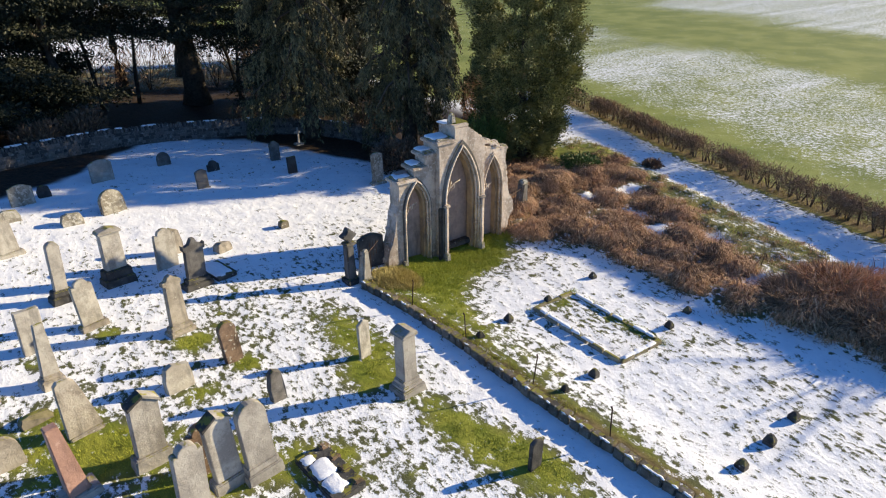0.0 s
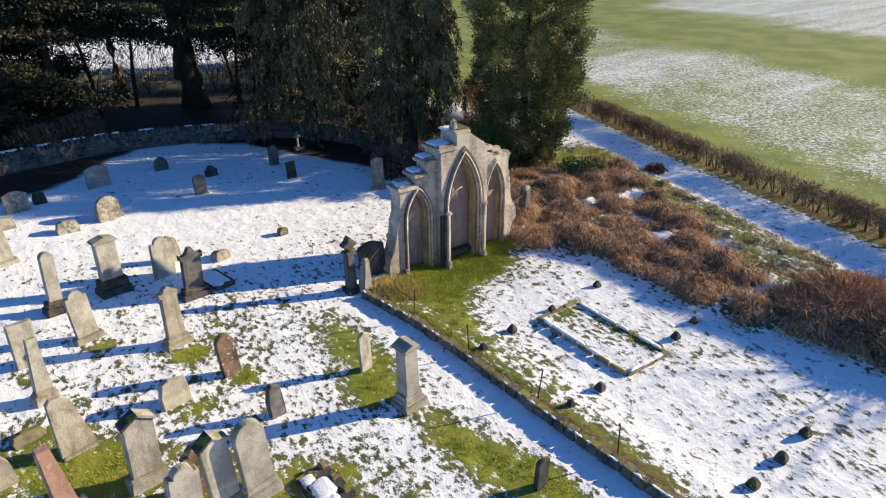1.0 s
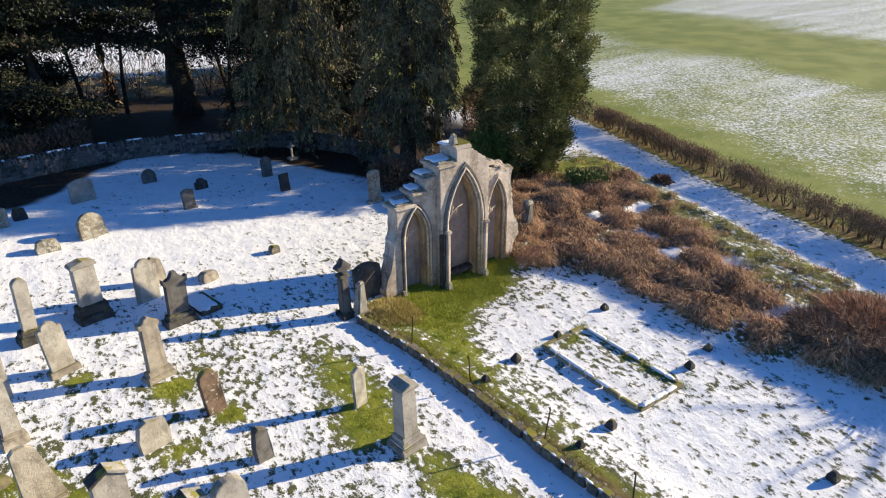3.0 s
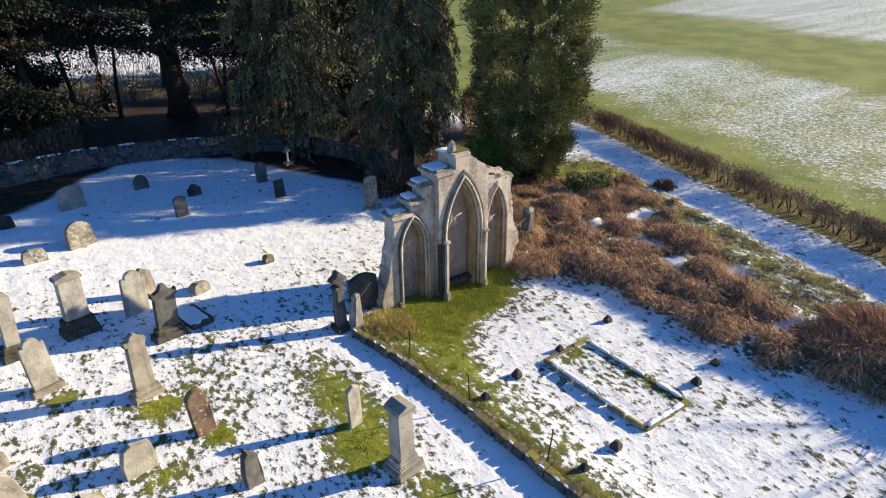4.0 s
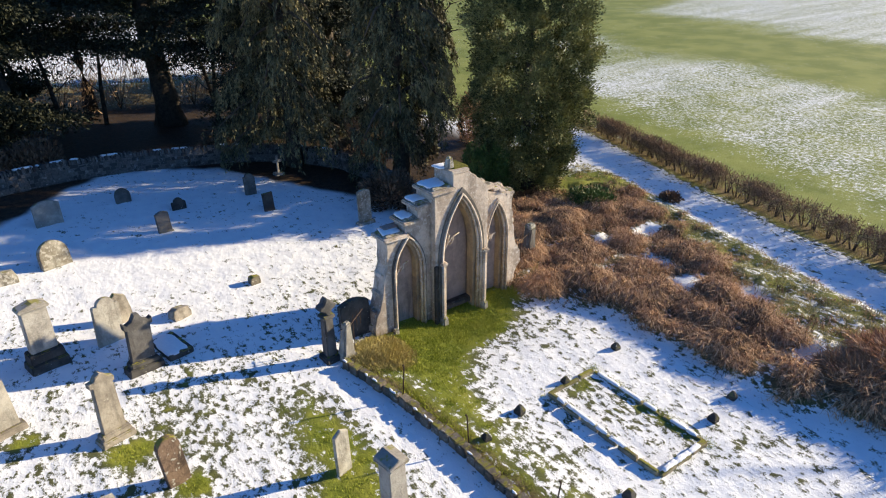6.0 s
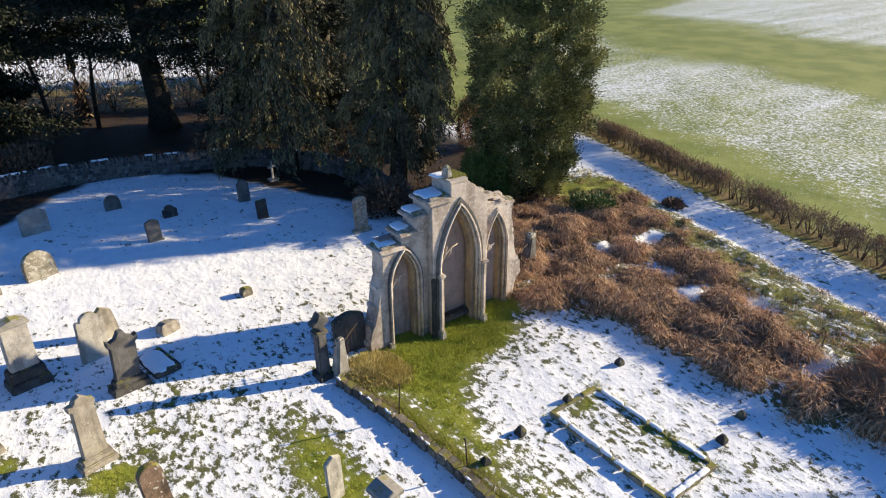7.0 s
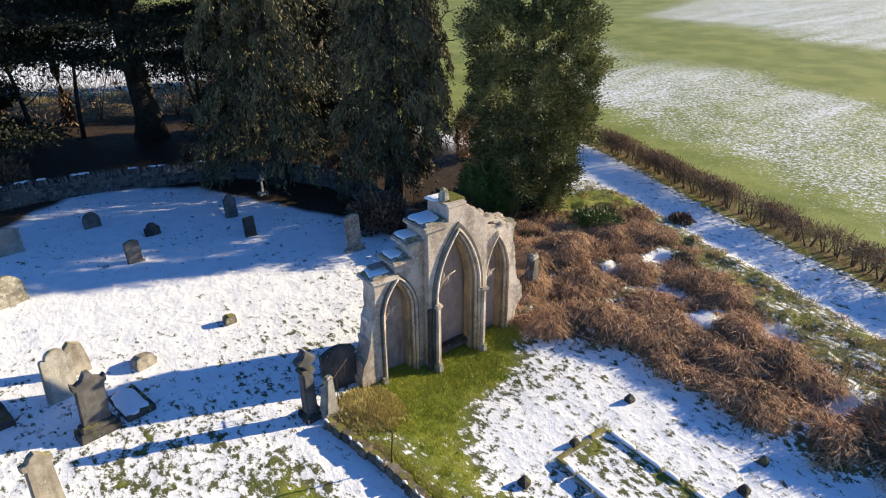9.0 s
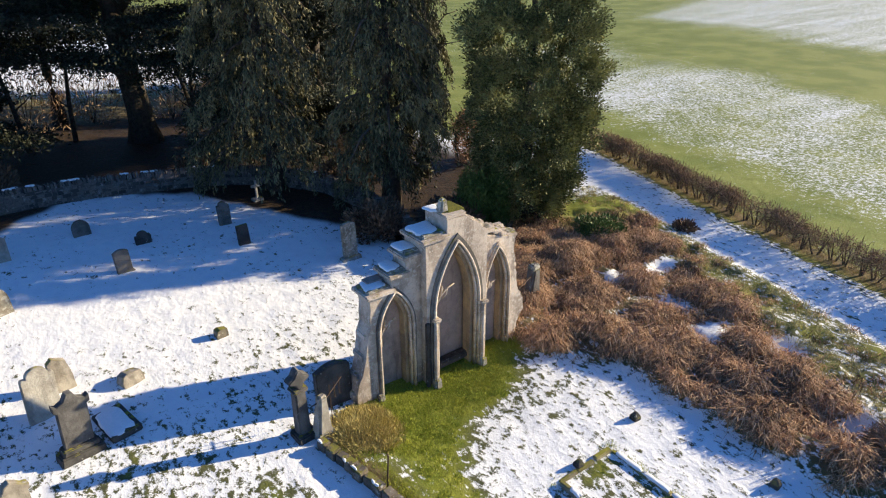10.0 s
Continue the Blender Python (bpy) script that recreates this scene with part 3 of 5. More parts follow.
def headstone(x, y, w, h, t, material, kind, label, yaw=12.0, lean=0.0, side=0.0, base=None, base_material=None, cap="", name="headstone"):
    """base: list of (width, depth, height) courses from the ground up."""
    z = ground_z(x, y) - 0.06
    w *= 0.84
    base = [(bw * 0.86, bd * 0.9, bh) for bw, bd, bh in base or []]
    g = thing(name, pose(x, y, z, lean, -0.6 * side - 0.6, yaw), label, "gravestone", "gravestones of the churchyard")
    top = 0.0
    seed = x * 3.3 + y
    for i, (bw, bd, bh) in enumerate(base or []):
        part("plinth", box(bw, bd, bh, top, 0.03, taper=0.94, rough=0.012, seed=seed + i), base_material or material, g)
        top += bh - 0.004
    rest = h + 0.06 - top
    if cap == "cornice":
        part("slab", box(w, t, rest - 0.14, top, 0.02, taper=0.94), material, g)
        part("cornice", box(w * 1.14, t * 1.45, 0.08, h - 0.09, 0.025), material, g)
        part("top_block", extrude_outline([(-w * 0.56, h - 0.012), (-w * 0.5, h + 0.03), (0, h + 0.12), (w * 0.5, h + 0.03), (w * 0.56, h - 0.012)], -t * 0.7, t * 0.7), material, g)
    elif cap == "obelisk":
        part("slab", box(w, t, rest, top, 0.02, taper=0.58), material, g)
    else:
        pts = [(px, pz + top) for px, pz in stone_outline(kind, w, rest)]
        b = extrude_outline(pts, -t / 2, t / 2)
        for v in b.verts:
            v.co += noise.noise_vector(v.co * 2.3 + Vector((seed, 0, 0))) * (0.035 if kind == "rough" else 0.008)
        part("slab", b, material, g)
        if kind == "peak" and t > 0.2:
            # left slope turns from the sun: stain and shade put into its colour
            for sgn, mat in ((-1, DARK), (1, GREY)):
                zt = h + 0.06
                roof = extrude_outline([(sgn * w * 0.56, zt - 0.3 * w - 0.03), (sgn * w * 0.56, zt - 0.3 * w + 0.06), (0, zt + 0.07), (0, zt)], -t * 0.66, t * 0.66, 0.01)
                part("coping", roof, mat, g, "sloping coping darkened for stain and shade" if sgn < 0 else "")
    return g


def build_stones():
    H = headstone
    # plinths of these two are coloured dark for the ruin's shadow across them
    H(0.1, 21.2, 0.46, 2.05, 0.22, GREY, "round", "slim grey headstone on a shadow-dark plinth", 14, -2, -9, [(0.85, 0.6, 0.28), (0.7, 0.46, 0.2)], DARK)
    H(1.85, 21.65, 0.82, 2.0, 0.3, GREY, "flat", "tall grey pedestal headstone with a cornice", 14, -1, -4, [(1.2, 0.75, 0.32), (1.05, 0.6, 0.3)], DARK, "cornice")
    H(3.55, 21.95, 0.92, 1.5, 0.16, PALE, "shoulder", "speckled cream headstone with worn shoulders", 14, -3, -9)
    H(4.15, 22.95, 0.66, 1.05, 0.2, TAN, "rough", "low tan headstone with a broken top", 14, -4, 2)
    # dark slab; its plinth has the ruin's shadow put into its colour
    H(4.05, 20.1, 0.78, 1.8, 0.2, DARK_GREY, "gable", "dark grey gabled headstone with shoulders", 12, -2, -8, [(1.2, 0.55, 0.26), (0.98, 0.4, 0.16)], DARK)
    H(0.66, 19.15, 0.74, 1.64, 0.15, PALE, "shoulder", "cream headstone with a rounded top", 16, -3, 1, [(0.98, 0.42, 0.22)], TAN)
    H(2.78, 17.6, 0.66, 1.95, 0.2, TAN, "ogee", "tall tan headstone with a carved broken head", 16, -2, -4, [(1.0, 0.5, 0.2), (0.86, 0.36, 0.16)])
    H(3.66, 15.35, 0.62, 1.3, 0.2, BROWN, "round", "brown round-topped headstone with moss", 10, -5, 3)
    H(2.02, 14.85, 0.9, 0.8, 0.22, PALE, "rough", "low cream headstone leaning back", 14, -9, -6)
    H(4.05, 13.05, 0.5, 1.0, 0.2, SLATE, "rough", "small weathered grey-brown headstone", 8, -3, 2)
    H(6.96, 13.5, 0.52, 1.3, 0.1, PALE, "peak", "thin upright cream headstone with a peaked top", 14, -1, 0)
    H(7.18, 11.55, 0.56, 2.0, 0.4, GREY, "flat", "tall grey stone pedestal on a stepped plinth", 7, 0, 1, [(0.98, 0.8, 0.24), (0.82, 0.64, 0.12), (0.7, 0.52, 0.16)], GREY, "cornice")
    H(8.06, 7.4, 0.46, 0.85, 0.12, DARK, "segment", "small dark slate headstone", 4, 0, -4)
    H(-0.92, 18.6, 0.76, 1.35, 0.2, GREY, "flat", "grey square-topped headstone in snow", 14, -2, -6)
    H(-0.74, 16.75, 0.5, 1.85, 0.22, GREY, "flat", "narrow tapering grey headstone on a broad plinth", 14, -2, -7, [(0.7, 0.46, 0.3), (0.56, 0.34, 0.12)], TAN, "obelisk")
    H(-0.32, 14.35, 0.95, 1.6, 0.16, TAN, "tapered", "tan tapering headstone with a broken top", 12, -6, 4, [(0.95, 0.3, 0.14)])
    H(0.75, 12.5, 0.76, 1.85, 0.26, GREY, "peak", "grey headstone with a sloping coped top", 10, -2, -7, [(1.0, 0.46, 0.4)], GREY)
    H(1.14, 10.55, 0.74, 1.8, 0.22, GREY, "shoulder", "grey headstone with a round head and shoulders", 9, -2, -7, [(1.0, 0.4, 0.3)])
    H(1.75, 11.55, 0.8, 1.35, 0.2, BROWN, "shoulder", "brown headstone with a carved round head", 9, -2, 1)
    H(2.0, 10.9, 0.7, 1.95, 0.26, GREY, "peak", "tall grey headstone with a coped top", 9, -2, 2, [(0.96, 0.46, 0.34)])
    H(2.72, 10.75, 0.8, 2.1, 0.22, GREY, "round", "tall grey headstone with a rounded top", 8, -2, 2, [(1.06, 0.44, 0.34), (0.92, 0.34, 0.2)])
    H(-0.76, 12.4, 0.52, 1.95, 0.42, PINK, "flat", "pink granite obelisk-like headstone", 12, 0, 4, [(0.95, 0.7, 0.22)], GREY, "obelisk")
    H(-1.95, 14.05, 0.9, 0.8, 0.2, TAN, "round", "low tan round-topped headstone", 12, -5, 3)
    H(-1.25, 15.4, 0.85, 0.24, 0.36, KERB, "rough", "low mossy brown stone sunk in grass", 16, -20, 2)
    H(-2.2, 16.7, 0.7, 0.7, 0.2, PALE, "round", "small cream headstone in grass", 12, -2, 2)
    H(-0.98, 25.35, 0.8, 1.45, 0.18, PALE, "peak", "cream headstone on a low base", 14, -4, 2, [(1.1, 0.4, 0.2)])
    H(8.62, 23.3, 0.48, 0.32, 0.26, KERB, "rough", "small low mossy marker stone", 10, 0, 0, name="grave_marker")
    H(5.72, 22.35, 0.75, 0.36, 0.4, TAN, "rough", "low broken stone block in snow", 20, -14, 4, name="grave_marker")
    # far group in the shade of the trees
    H(3.25, 32.0, 1.25, 1.05, 0.14, GREY, "segment", "broad grey headstone in shade", 16, -4, -5)
    H(6.36, 33.35, 0.82, 0.68, 0.14, SLATE, "round", "low grey headstone in snow", 12, -2, 0)
    H(8.28, 31.45, 0.75, 0.55, 0.16, DARK, "shoulder", "low black headstone with shoulders", 8, 0, 0)
    H(7.08, 29.2, 0.66, 0.92, 0.16, SLATE, "segment", "small grey headstone in snow", 10, -2, 1, [(0.8, 0.3, 0.1)])
    H(11.8, 31.8, 0.66, 1.08, 0.18, SLATE, "shoulder", "dark grey headstone with a rounded head", 4, -1, 0)
    H(11.76, 29.4, 0.6, 0.88, 0.14, DARK, "flat", "square black headstone in snow", 4, -2, 2)
    H(14.9, 25.95, 0.74, 1.65, 0.18, LICHEN, "segment", "tall pale streaked headstone on a base", 2, -1, 0, [(1.05, 0.4, 0.2)])
    H(-0.12, 30.25, 1.1, 0.9, 0.16, LICHEN, "segment", "broad lichened headstone in snow", 14, -6, -5)
    H(2.94, 27.9, 1.25, 1.0, 0.22, LICHEN, "round", "broad round lichen-spotted headstone", 22, -10, -5)
    H(1.3, 27.25, 0.95, 0.5, 0.3, LICHEN, "rough", "low lichened boulder stone", 10, -8, 0, name="grave_marker")
    H(-0.72, 28.55, 0.9, 0.52, 0.24, LICHEN, "rough", "low lichened headstone in snow", 14, -8, 0)
    H(0.75, 30.9, 0.6, 0.55, 0.2, DARK, "rough", "small dark headstone stump", 10, 0, 0, name="grave_marker")
    # small stone cross in the trees' shade
    x, y = 14.15, 33.9
    g = thing("cross", pose(x, y, ground_z(x, y) - 0.05, 0, 0, 5), "small pale stone grave cross", "gravestone", "gravestones of the churchyard")
    part("shaft", box(0.13, 0.1, 0.95, 0.16, 0.02, taper=0.85), GREY, g)
    part("arm", box(0.5, 0.09, 0.13, 0.74, 0.02), GREY, g)
    part("plinth", box(0.5, 0.4, 0.18, 0, 0.03), GREY, g)


build_stones()


def ledger(x, y, sx, sy, yaw, label, snow=True, patchy=False):
    g = thing("ledger_slab", pose(x, y, ground_z(x, y) - 0.05, 0, 0, yaw), label, "grave slab")
    part("slab", box(sx, sy, 0.2, 0, 0.03, rough=0.015, seed=x), DARK, g)
    if snow:
        if patchy:
            for dx, dy, qx, qy in ((-0.12, -0.42, 0.24, 0.26), (-0.06, 0.16, 0.27, 0.3), (-0.2, 0.6, 0.16, 0.14)):
                snow_cap(dx, dy, 0.2, qx, qy, g)
            for k in range(4):
                part("broken_edge", box(0.3, 0.22, 0.2, 0.06, 0.03, 0.36 * sx, -0.4 * sy + 0.28 * k * sy, 0.8, rough=0.05, seed=k), BROWN, g, "broken edge stone")
        else:
            snow_cap(-0.02, 0.02, 0.2, sx * 0.45, sy * 0.46, g)
    return g


ledger(4.98, 20.75, 0.75, 1.3, 12, "dark flat grave slab covered with snow")
ledger(3.95, 9.9, 0.85, 1.7, 6, "dark sunken grave slab patched with snow", True, True)


# ---- kerbed lair and boundary markers ----
def kerb_run(parent, x0, y0, x1, y1, w, h, piece, material, seed, name="kerb_stone", sink=0.1, fill=0.985):
    rng = random.Random(seed)
    n = max(1, round(math.hypot(x1 - x0, y1 - y0) / piece))
    yaw = math.degrees(math.atan2(y1 - y0, x1 - x0))
    for i in range(n):
        k = (i + 0.5) / n
        x, y = x0 + (x1 - x0) * k, y0 + (y1 - y0) * k
        b = box(math.hypot(x1 - x0, y1 - y0) / n * fill * rng.uniform(0.94, 1.0), w * rng.uniform(0.85, 1.1), h + sink, 0, 0.025, taper=0.93, rough=0.02, seed=seed + i)
        o = part(name, b, material, parent)
        o.matrix_world = pose(x + rng.uniform(-0.02, 0.02), y + rng.uniform(-0.02, 0.02), ground_z(x, y) - sink + rng.uniform(-0.02, 0.02), rng.uniform(-2, 2), rng.uniform(-2, 2), yaw + rng.uniform(-2, 2))


KERB_PALE = stone("mossy pale kerb stone", (0.42, 0.36, 0.25), (0.2, 0.17, 0.11), lichen_at=0.64, moss=0.9)
lair = thing("grave_kerb", Matrix(), "mossy stone kerb round a family grave", "grave kerb")
for *a, kh in ((13.2, 12.75, 13.15, 8.95, 0.15), (15.15, 12.75, 15.15, 9.0, 0.05), (13.2, 12.75, 15.15, 12.75, 0.07), (13.15, 8.95, 15.15, 8.95, 0.12)):
    kerb_run(lair, *a, 0.15, kh, 0.66, KERB_PALE, 7, "kerb_stone", 0.1, 1.02)

rng = random.Random(19)
for xa, ya, xb, yb in ((13.2, 12.6, 13.15, 9.1), (13.3, 8.95, 15.0, 8.95), (15.15, 12.4, 15.15, 9.2)):
    for i in range(9):
        k = rng.random()
        x, y = xa + (xb - xa) * k, ya + (yb - ya) * k
        snow_cap(x, y, ground_z(x, y) + (0.15 if x < 14 else 0.06 if x > 15.1 else 0.12), 0.07 if ya != yb else 0.18, 0.07 if ya == yb else rng.uniform(0.1, 0.26), lair)

for x, y, s in ((16.69, 13.1, 1.0), (14.03, 12.85, 0.95), (11.97, 12.65, 1.1), (17.45, 9.5, 1.0), (16.12, 9.3, 1.05), (12.02, 8.98, 1.1), (14.96, 4.62, 1.1), (13.55, 4.54, 1.15), (12.16, 4.5, 1.1), (10.45, 12.3, 0.9), (10.7, 8.9, 0.85)):
    g = thing("marker_stone", pose(x, y, ground_z(x, y) - 0.06, 0, 0, 8 * math.sin(x * 7)) @ Matrix.Diagonal((0.78, 0.78, 0.82, 1)), "small dark pyramidal lair marker stone in snow", "marker stone", "lair marker stones")
    part("block", box(0.3 * s, 0.3 * s, 0.2 * s, 0, 0.02, rough=0.015, seed=x), DARK, g)
    part("pointed_top", box(0.3 * s, 0.3 * s, 0.17 * s, 0.196 * s, 0.015, taper=0.35, rough=0.015, seed=y), DARK, g)

# ---- low dividing wall with iron standards ----
WALL_STONE = stone("brown rubble", (0.26, 0.215, 0.16), (0.1, 0.085, 0.065), lichen=(0.5, 0.48, 0.42), lichen_at=0.62, moss=0.45)
wall = tagged(new("wall_low"), "low mossy rubble dividing wall topped with snow", "wall", kind="structure")
pts = list(zip(WALL_X, WALL_Y))[::-1]
for i, (a, b) in enumerate(zip(pts, pts[1:])):
    kerb_run(wall, *a, *b, 0.28, 0.29, 0.34, WALL_STONE, 31 + i, "stone", 0.1, 1.0)
rng = random.Random(77)
for i in range(44):
    k = rng.random() * 4.99
    (xa, ya), (xb, yb) = pts[int(k)], pts[int(k) + 1]
    x, y = xa + (xb - xa) * (k % 1) - 0.08, ya + (yb - ya) * (k % 1)
    b = bmesh.new()
    bmesh.ops.create_uvsphere(b, u_segments=8, v_segments=5, radius=1.0)
    for v in b.verts:
        v.co = Vector((v.co.x * rng.uniform(0.02, 0.05), v.co.y * rng.uniform(0.05, 0.13), v.co.z * 0.02))
    o = part("snow", b, SNOW, wall, smooth=True)
    o.matrix_world = pose(x, y, ground_z(x, y) + 0.285, 0, 0, rng.uniform(-15, 15))

for x, y, hh, lean in ((9.62, 14.95, 1.05, 2), (9.92, 12.35, 0.98, -3), (10.12, 9.6, 1.0, 3), (10.2, 6.9, 1.0, -2)):
    g = thing("iron_post", pose(x, y, ground_z(x, y) - 0.1, lean, lean, 0), "thin rusty iron fence post", "fence post", "iron fence posts")
    part("bar", tube([(0, 0, 0), (0, 0, hh * 0.5), (0.01, 0, hh + 0.1)], [0.022, 0.02, 0.018], 6), IRON, g)
    part("loop", tube([(0, 0, hh + 0.08), (0, 0.03, hh + 0.12), (0, 0, hh + 0.16)], [0.02, 0.028, 0.012], 6), IRON, g)


# ---- gateway remains beside the gable ----
def build_gateway():
    x, y = 8.82, 17.75
    g = thing("cross_pillar", pose(x, y, ground_z(x, y) - 0.1, 0, 0, 6), "dark stone pillar with a worn wheel-cross head", "pillar")
    part("shaft", box(0.34, 0.34, 1.62, 0, 0.04, taper=0.86, rough=0.03, seed=2), DARK_GREY, g)
    part("collar", box(0.42, 0.42, 0.12, 1.6, 0.04, rough=0.02), SLATE, g)
    head = extrude_outline([(0.3 * (1 - 0.4 * abs(math.sin(2 * t)) ** 1.5) * math.cos(t), 1.98 + 0.3 * (1 - 0.4 * abs(math.sin(2 * t)) ** 1.5) * math.sin(t)) for t in [2 * math.pi * i / 24 for i in range(24)]], -0.14, 0.14, 0.03)
    part("cross_head", head, DARK_GREY, g)
    part("plinth", box(0.55, 0.55, 0.3, 0, 0.04, rough=0.03), DARK, g)
    x, y = 9.25, 17.5
    g = thing("broken_pier", pose(x, y, ground_z(x, y) - 0.1, 0, 2, 10), "broken pale stone gate pier", "pillar")
    part("shaft", box(0.5, 0.4, 1.4, 0, 0.06, taper=0.55, rough=0.09, seed=5), PALE, g)
    part("plinth", box(0.5, 0.44, 0.3, 0, 0.05, rough=0.03), GREY, g)
    x, y = 10.15, 18.5
    g = thing("dark_arched_slab", pose(x, y, ground_z(x, y) - 0.1, -4, 0, 0), "very dark arched slab against the ruin", "gravestone")
    part("slab", extrude_outline([(px, pz) for px, pz in stone_outline("segment", 1.05, 1.42)], -0.12, 0.12, 0.03), DARK, g)
    g = thing("iron_railing", Matrix(), "broken rusty iron railing beside a pier", "railing")
    z = ground_z(9.7, 17.7)
    part("rail", tube([(9.0, 17.45, z + 1.15), (9.5, 17.6, z + 1.1), (10.1, 17.9, z + 1.3)], [0.018] * 3, 6), IRON, g)
    for k, (x, y) in enumerate(((9.62, 17.65), (9.8, 17.74), (9.98, 17.83))):
        part("bar", tube([(x, y, z - 0.1 if k == 0 else z + 0.85), (x, y, z + 1.42)], [0.014, 0.012], 6), IRON, g)
    # stump of wall at the far side of the ruin
    x, y = 18.6, 19.2
    g = thing("broken_pier", pose(x, y, ground_z(x, y) - 0.1, 0, 2, 4), "ivy-dark broken stone gate pier", "pillar")
    part("shaft", box(0.5, 0.45, 1.25, 0, 0.06, taper=0.7, rough=0.08, seed=15), SLATE, g)
    part("cap_stone", box(0.4, 0.4, 0.2, 1.2, 0.05, taper=0.7, rough=0.06, seed=16), LICHEN, g)
    g = thing("iron_railing", Matrix(), "rusty iron railing beside the ruin", "railing")
    z = ground_z(17.8, 18.8)
    part("rail", tube([(17.1, 18.6, z + 1.0), (18.5, 19.1, z + 1.05)], [0.018] * 2, 6), IRON, g)
    for k in range(7):
        x = 17.25 + 0.2 * k
        part("bar", tube([(x, 18.65 + 0.07 * k, z - 0.1), (x, 18.65 + 0.07 * k, z + 1.15)], [0.013, 0.01], 5), IRON, g)


build_gateway()


# ---- many small pieces in one mesh ----
def quads(name, verts, material, parent=None):
    """A mesh of separate four-cornered leaves: verts is an array of shape (n, 4, 3)."""
    n = len(verts)
    me = bpy.data.meshes.new(name)
    me.vertices.add(n * 4), me.loops.add(n * 4), me.polygons.add(n)
    me.vertices.foreach_set("co", verts.reshape(-1).astype(np.float32))
    me.loops.foreach_set("vertex_index", np.arange(n * 4, dtype=np.int32))
    me.polygons.foreach_set("loop_start", np.arange(0, n * 4, 4, dtype=np.int32))
    me.update(calc_edges=True)
    me.materials.append(material)
    ob = new(name, me)
    ob.parent = parent
    return ob


def unit(a):
    return a / np.maximum(1e-9, np.linalg.norm(a, axis=-1, keepdims=True))


def leaf_quads(centre, way, length, width, rs):
    """Narrow rhombs at centre, along way."""
    n = len(centre)
    way = unit(way)
    side = unit(np.cross(way, rs.normal(size=(n, 3)))) * width[:, None]
    along = way * length[:, None]
    return np.stack([centre, centre + along * 0.5 + side, centre + along, centre + along * 0.5 - side], 1)


def blade_quads(root, height, width, bend, rs):
    """Upright blades from root, leaning by bend."""
    n = len(root)
    a = rs.uniform(0, 2 * math.pi, n)
    lean = np.stack([np.cos(a), np.sin(a), np.zeros(n)], 1) * (bend * height)[:, None]
    side = np.stack([-np.sin(a), np.cos(a), np.zeros(n)], 1) * width[:, None]
    tip = root + lean + np.stack([np.zeros(n), np.zeros(n), height * np.sqrt(np.maximum(0.1, 1 - bend ** 2 * 0.6))], 1)
    return np.stack([root - side, root + side, tip + side * 0.2, tip - side * 0.2], 1)


CYPRESS = leaves("cypress foliage", (0.05, 0.06, 0.022), (0.31, 0.31, 0.11), (0.41, 0.385, 0.14))
WEEPING = leaves("weeping conifer foliage", (0.02, 0.022, 0.012), (0.16, 0.15, 0.072), (0.27, 0.235, 0.11))
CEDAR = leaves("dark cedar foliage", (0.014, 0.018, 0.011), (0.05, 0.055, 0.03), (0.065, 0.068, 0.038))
IVY = leaves("glossy ivy", (0.05, 0.09, 0.02), (0.13, 0.19, 0.045), (0.15, 0.19, 0.05), 0.6)
TWIG = leaves("bare brown twigs", (0.2, 0.125, 0.075), (0.6, 0.41, 0.26), (0.38, 0.25, 0.155), 0.9)
BRACKEN = leaves("dead bracken", (0.2, 0.1, 0.05), (0.82, 0.55, 0.33), (0.58, 0.34, 0.19), 0.95)
TUSSOCK = leaves("bleached tussock", (0.32, 0.3, 0.1), (0.78, 0.68, 0.36), (0.56, 0.47, 0.2), 0.95)
STRAW = leaves("straw grass", (0.36, 0.29, 0.09), (0.68, 0.55, 0.22), (0.48, 0.4, 0.12), 0.95)
BLADES = leaves("green grass blades", (0.18, 0.22, 0.02), (0.52, 0.54, 0.07), (0.42, 0.41, 0.055), 0.85)
HEDGE = leaves("clipped hedge twigs", (0.12, 0.075, 0.045), (0.55, 0.37, 0.23), (0.34, 0.22, 0.13), 0.9)
RAMBLE = leaves("dark brambles", (0.1, 0.062, 0.04), (0.25, 0.16, 0.1), (0.15, 0.09, 0.055), 0.9)


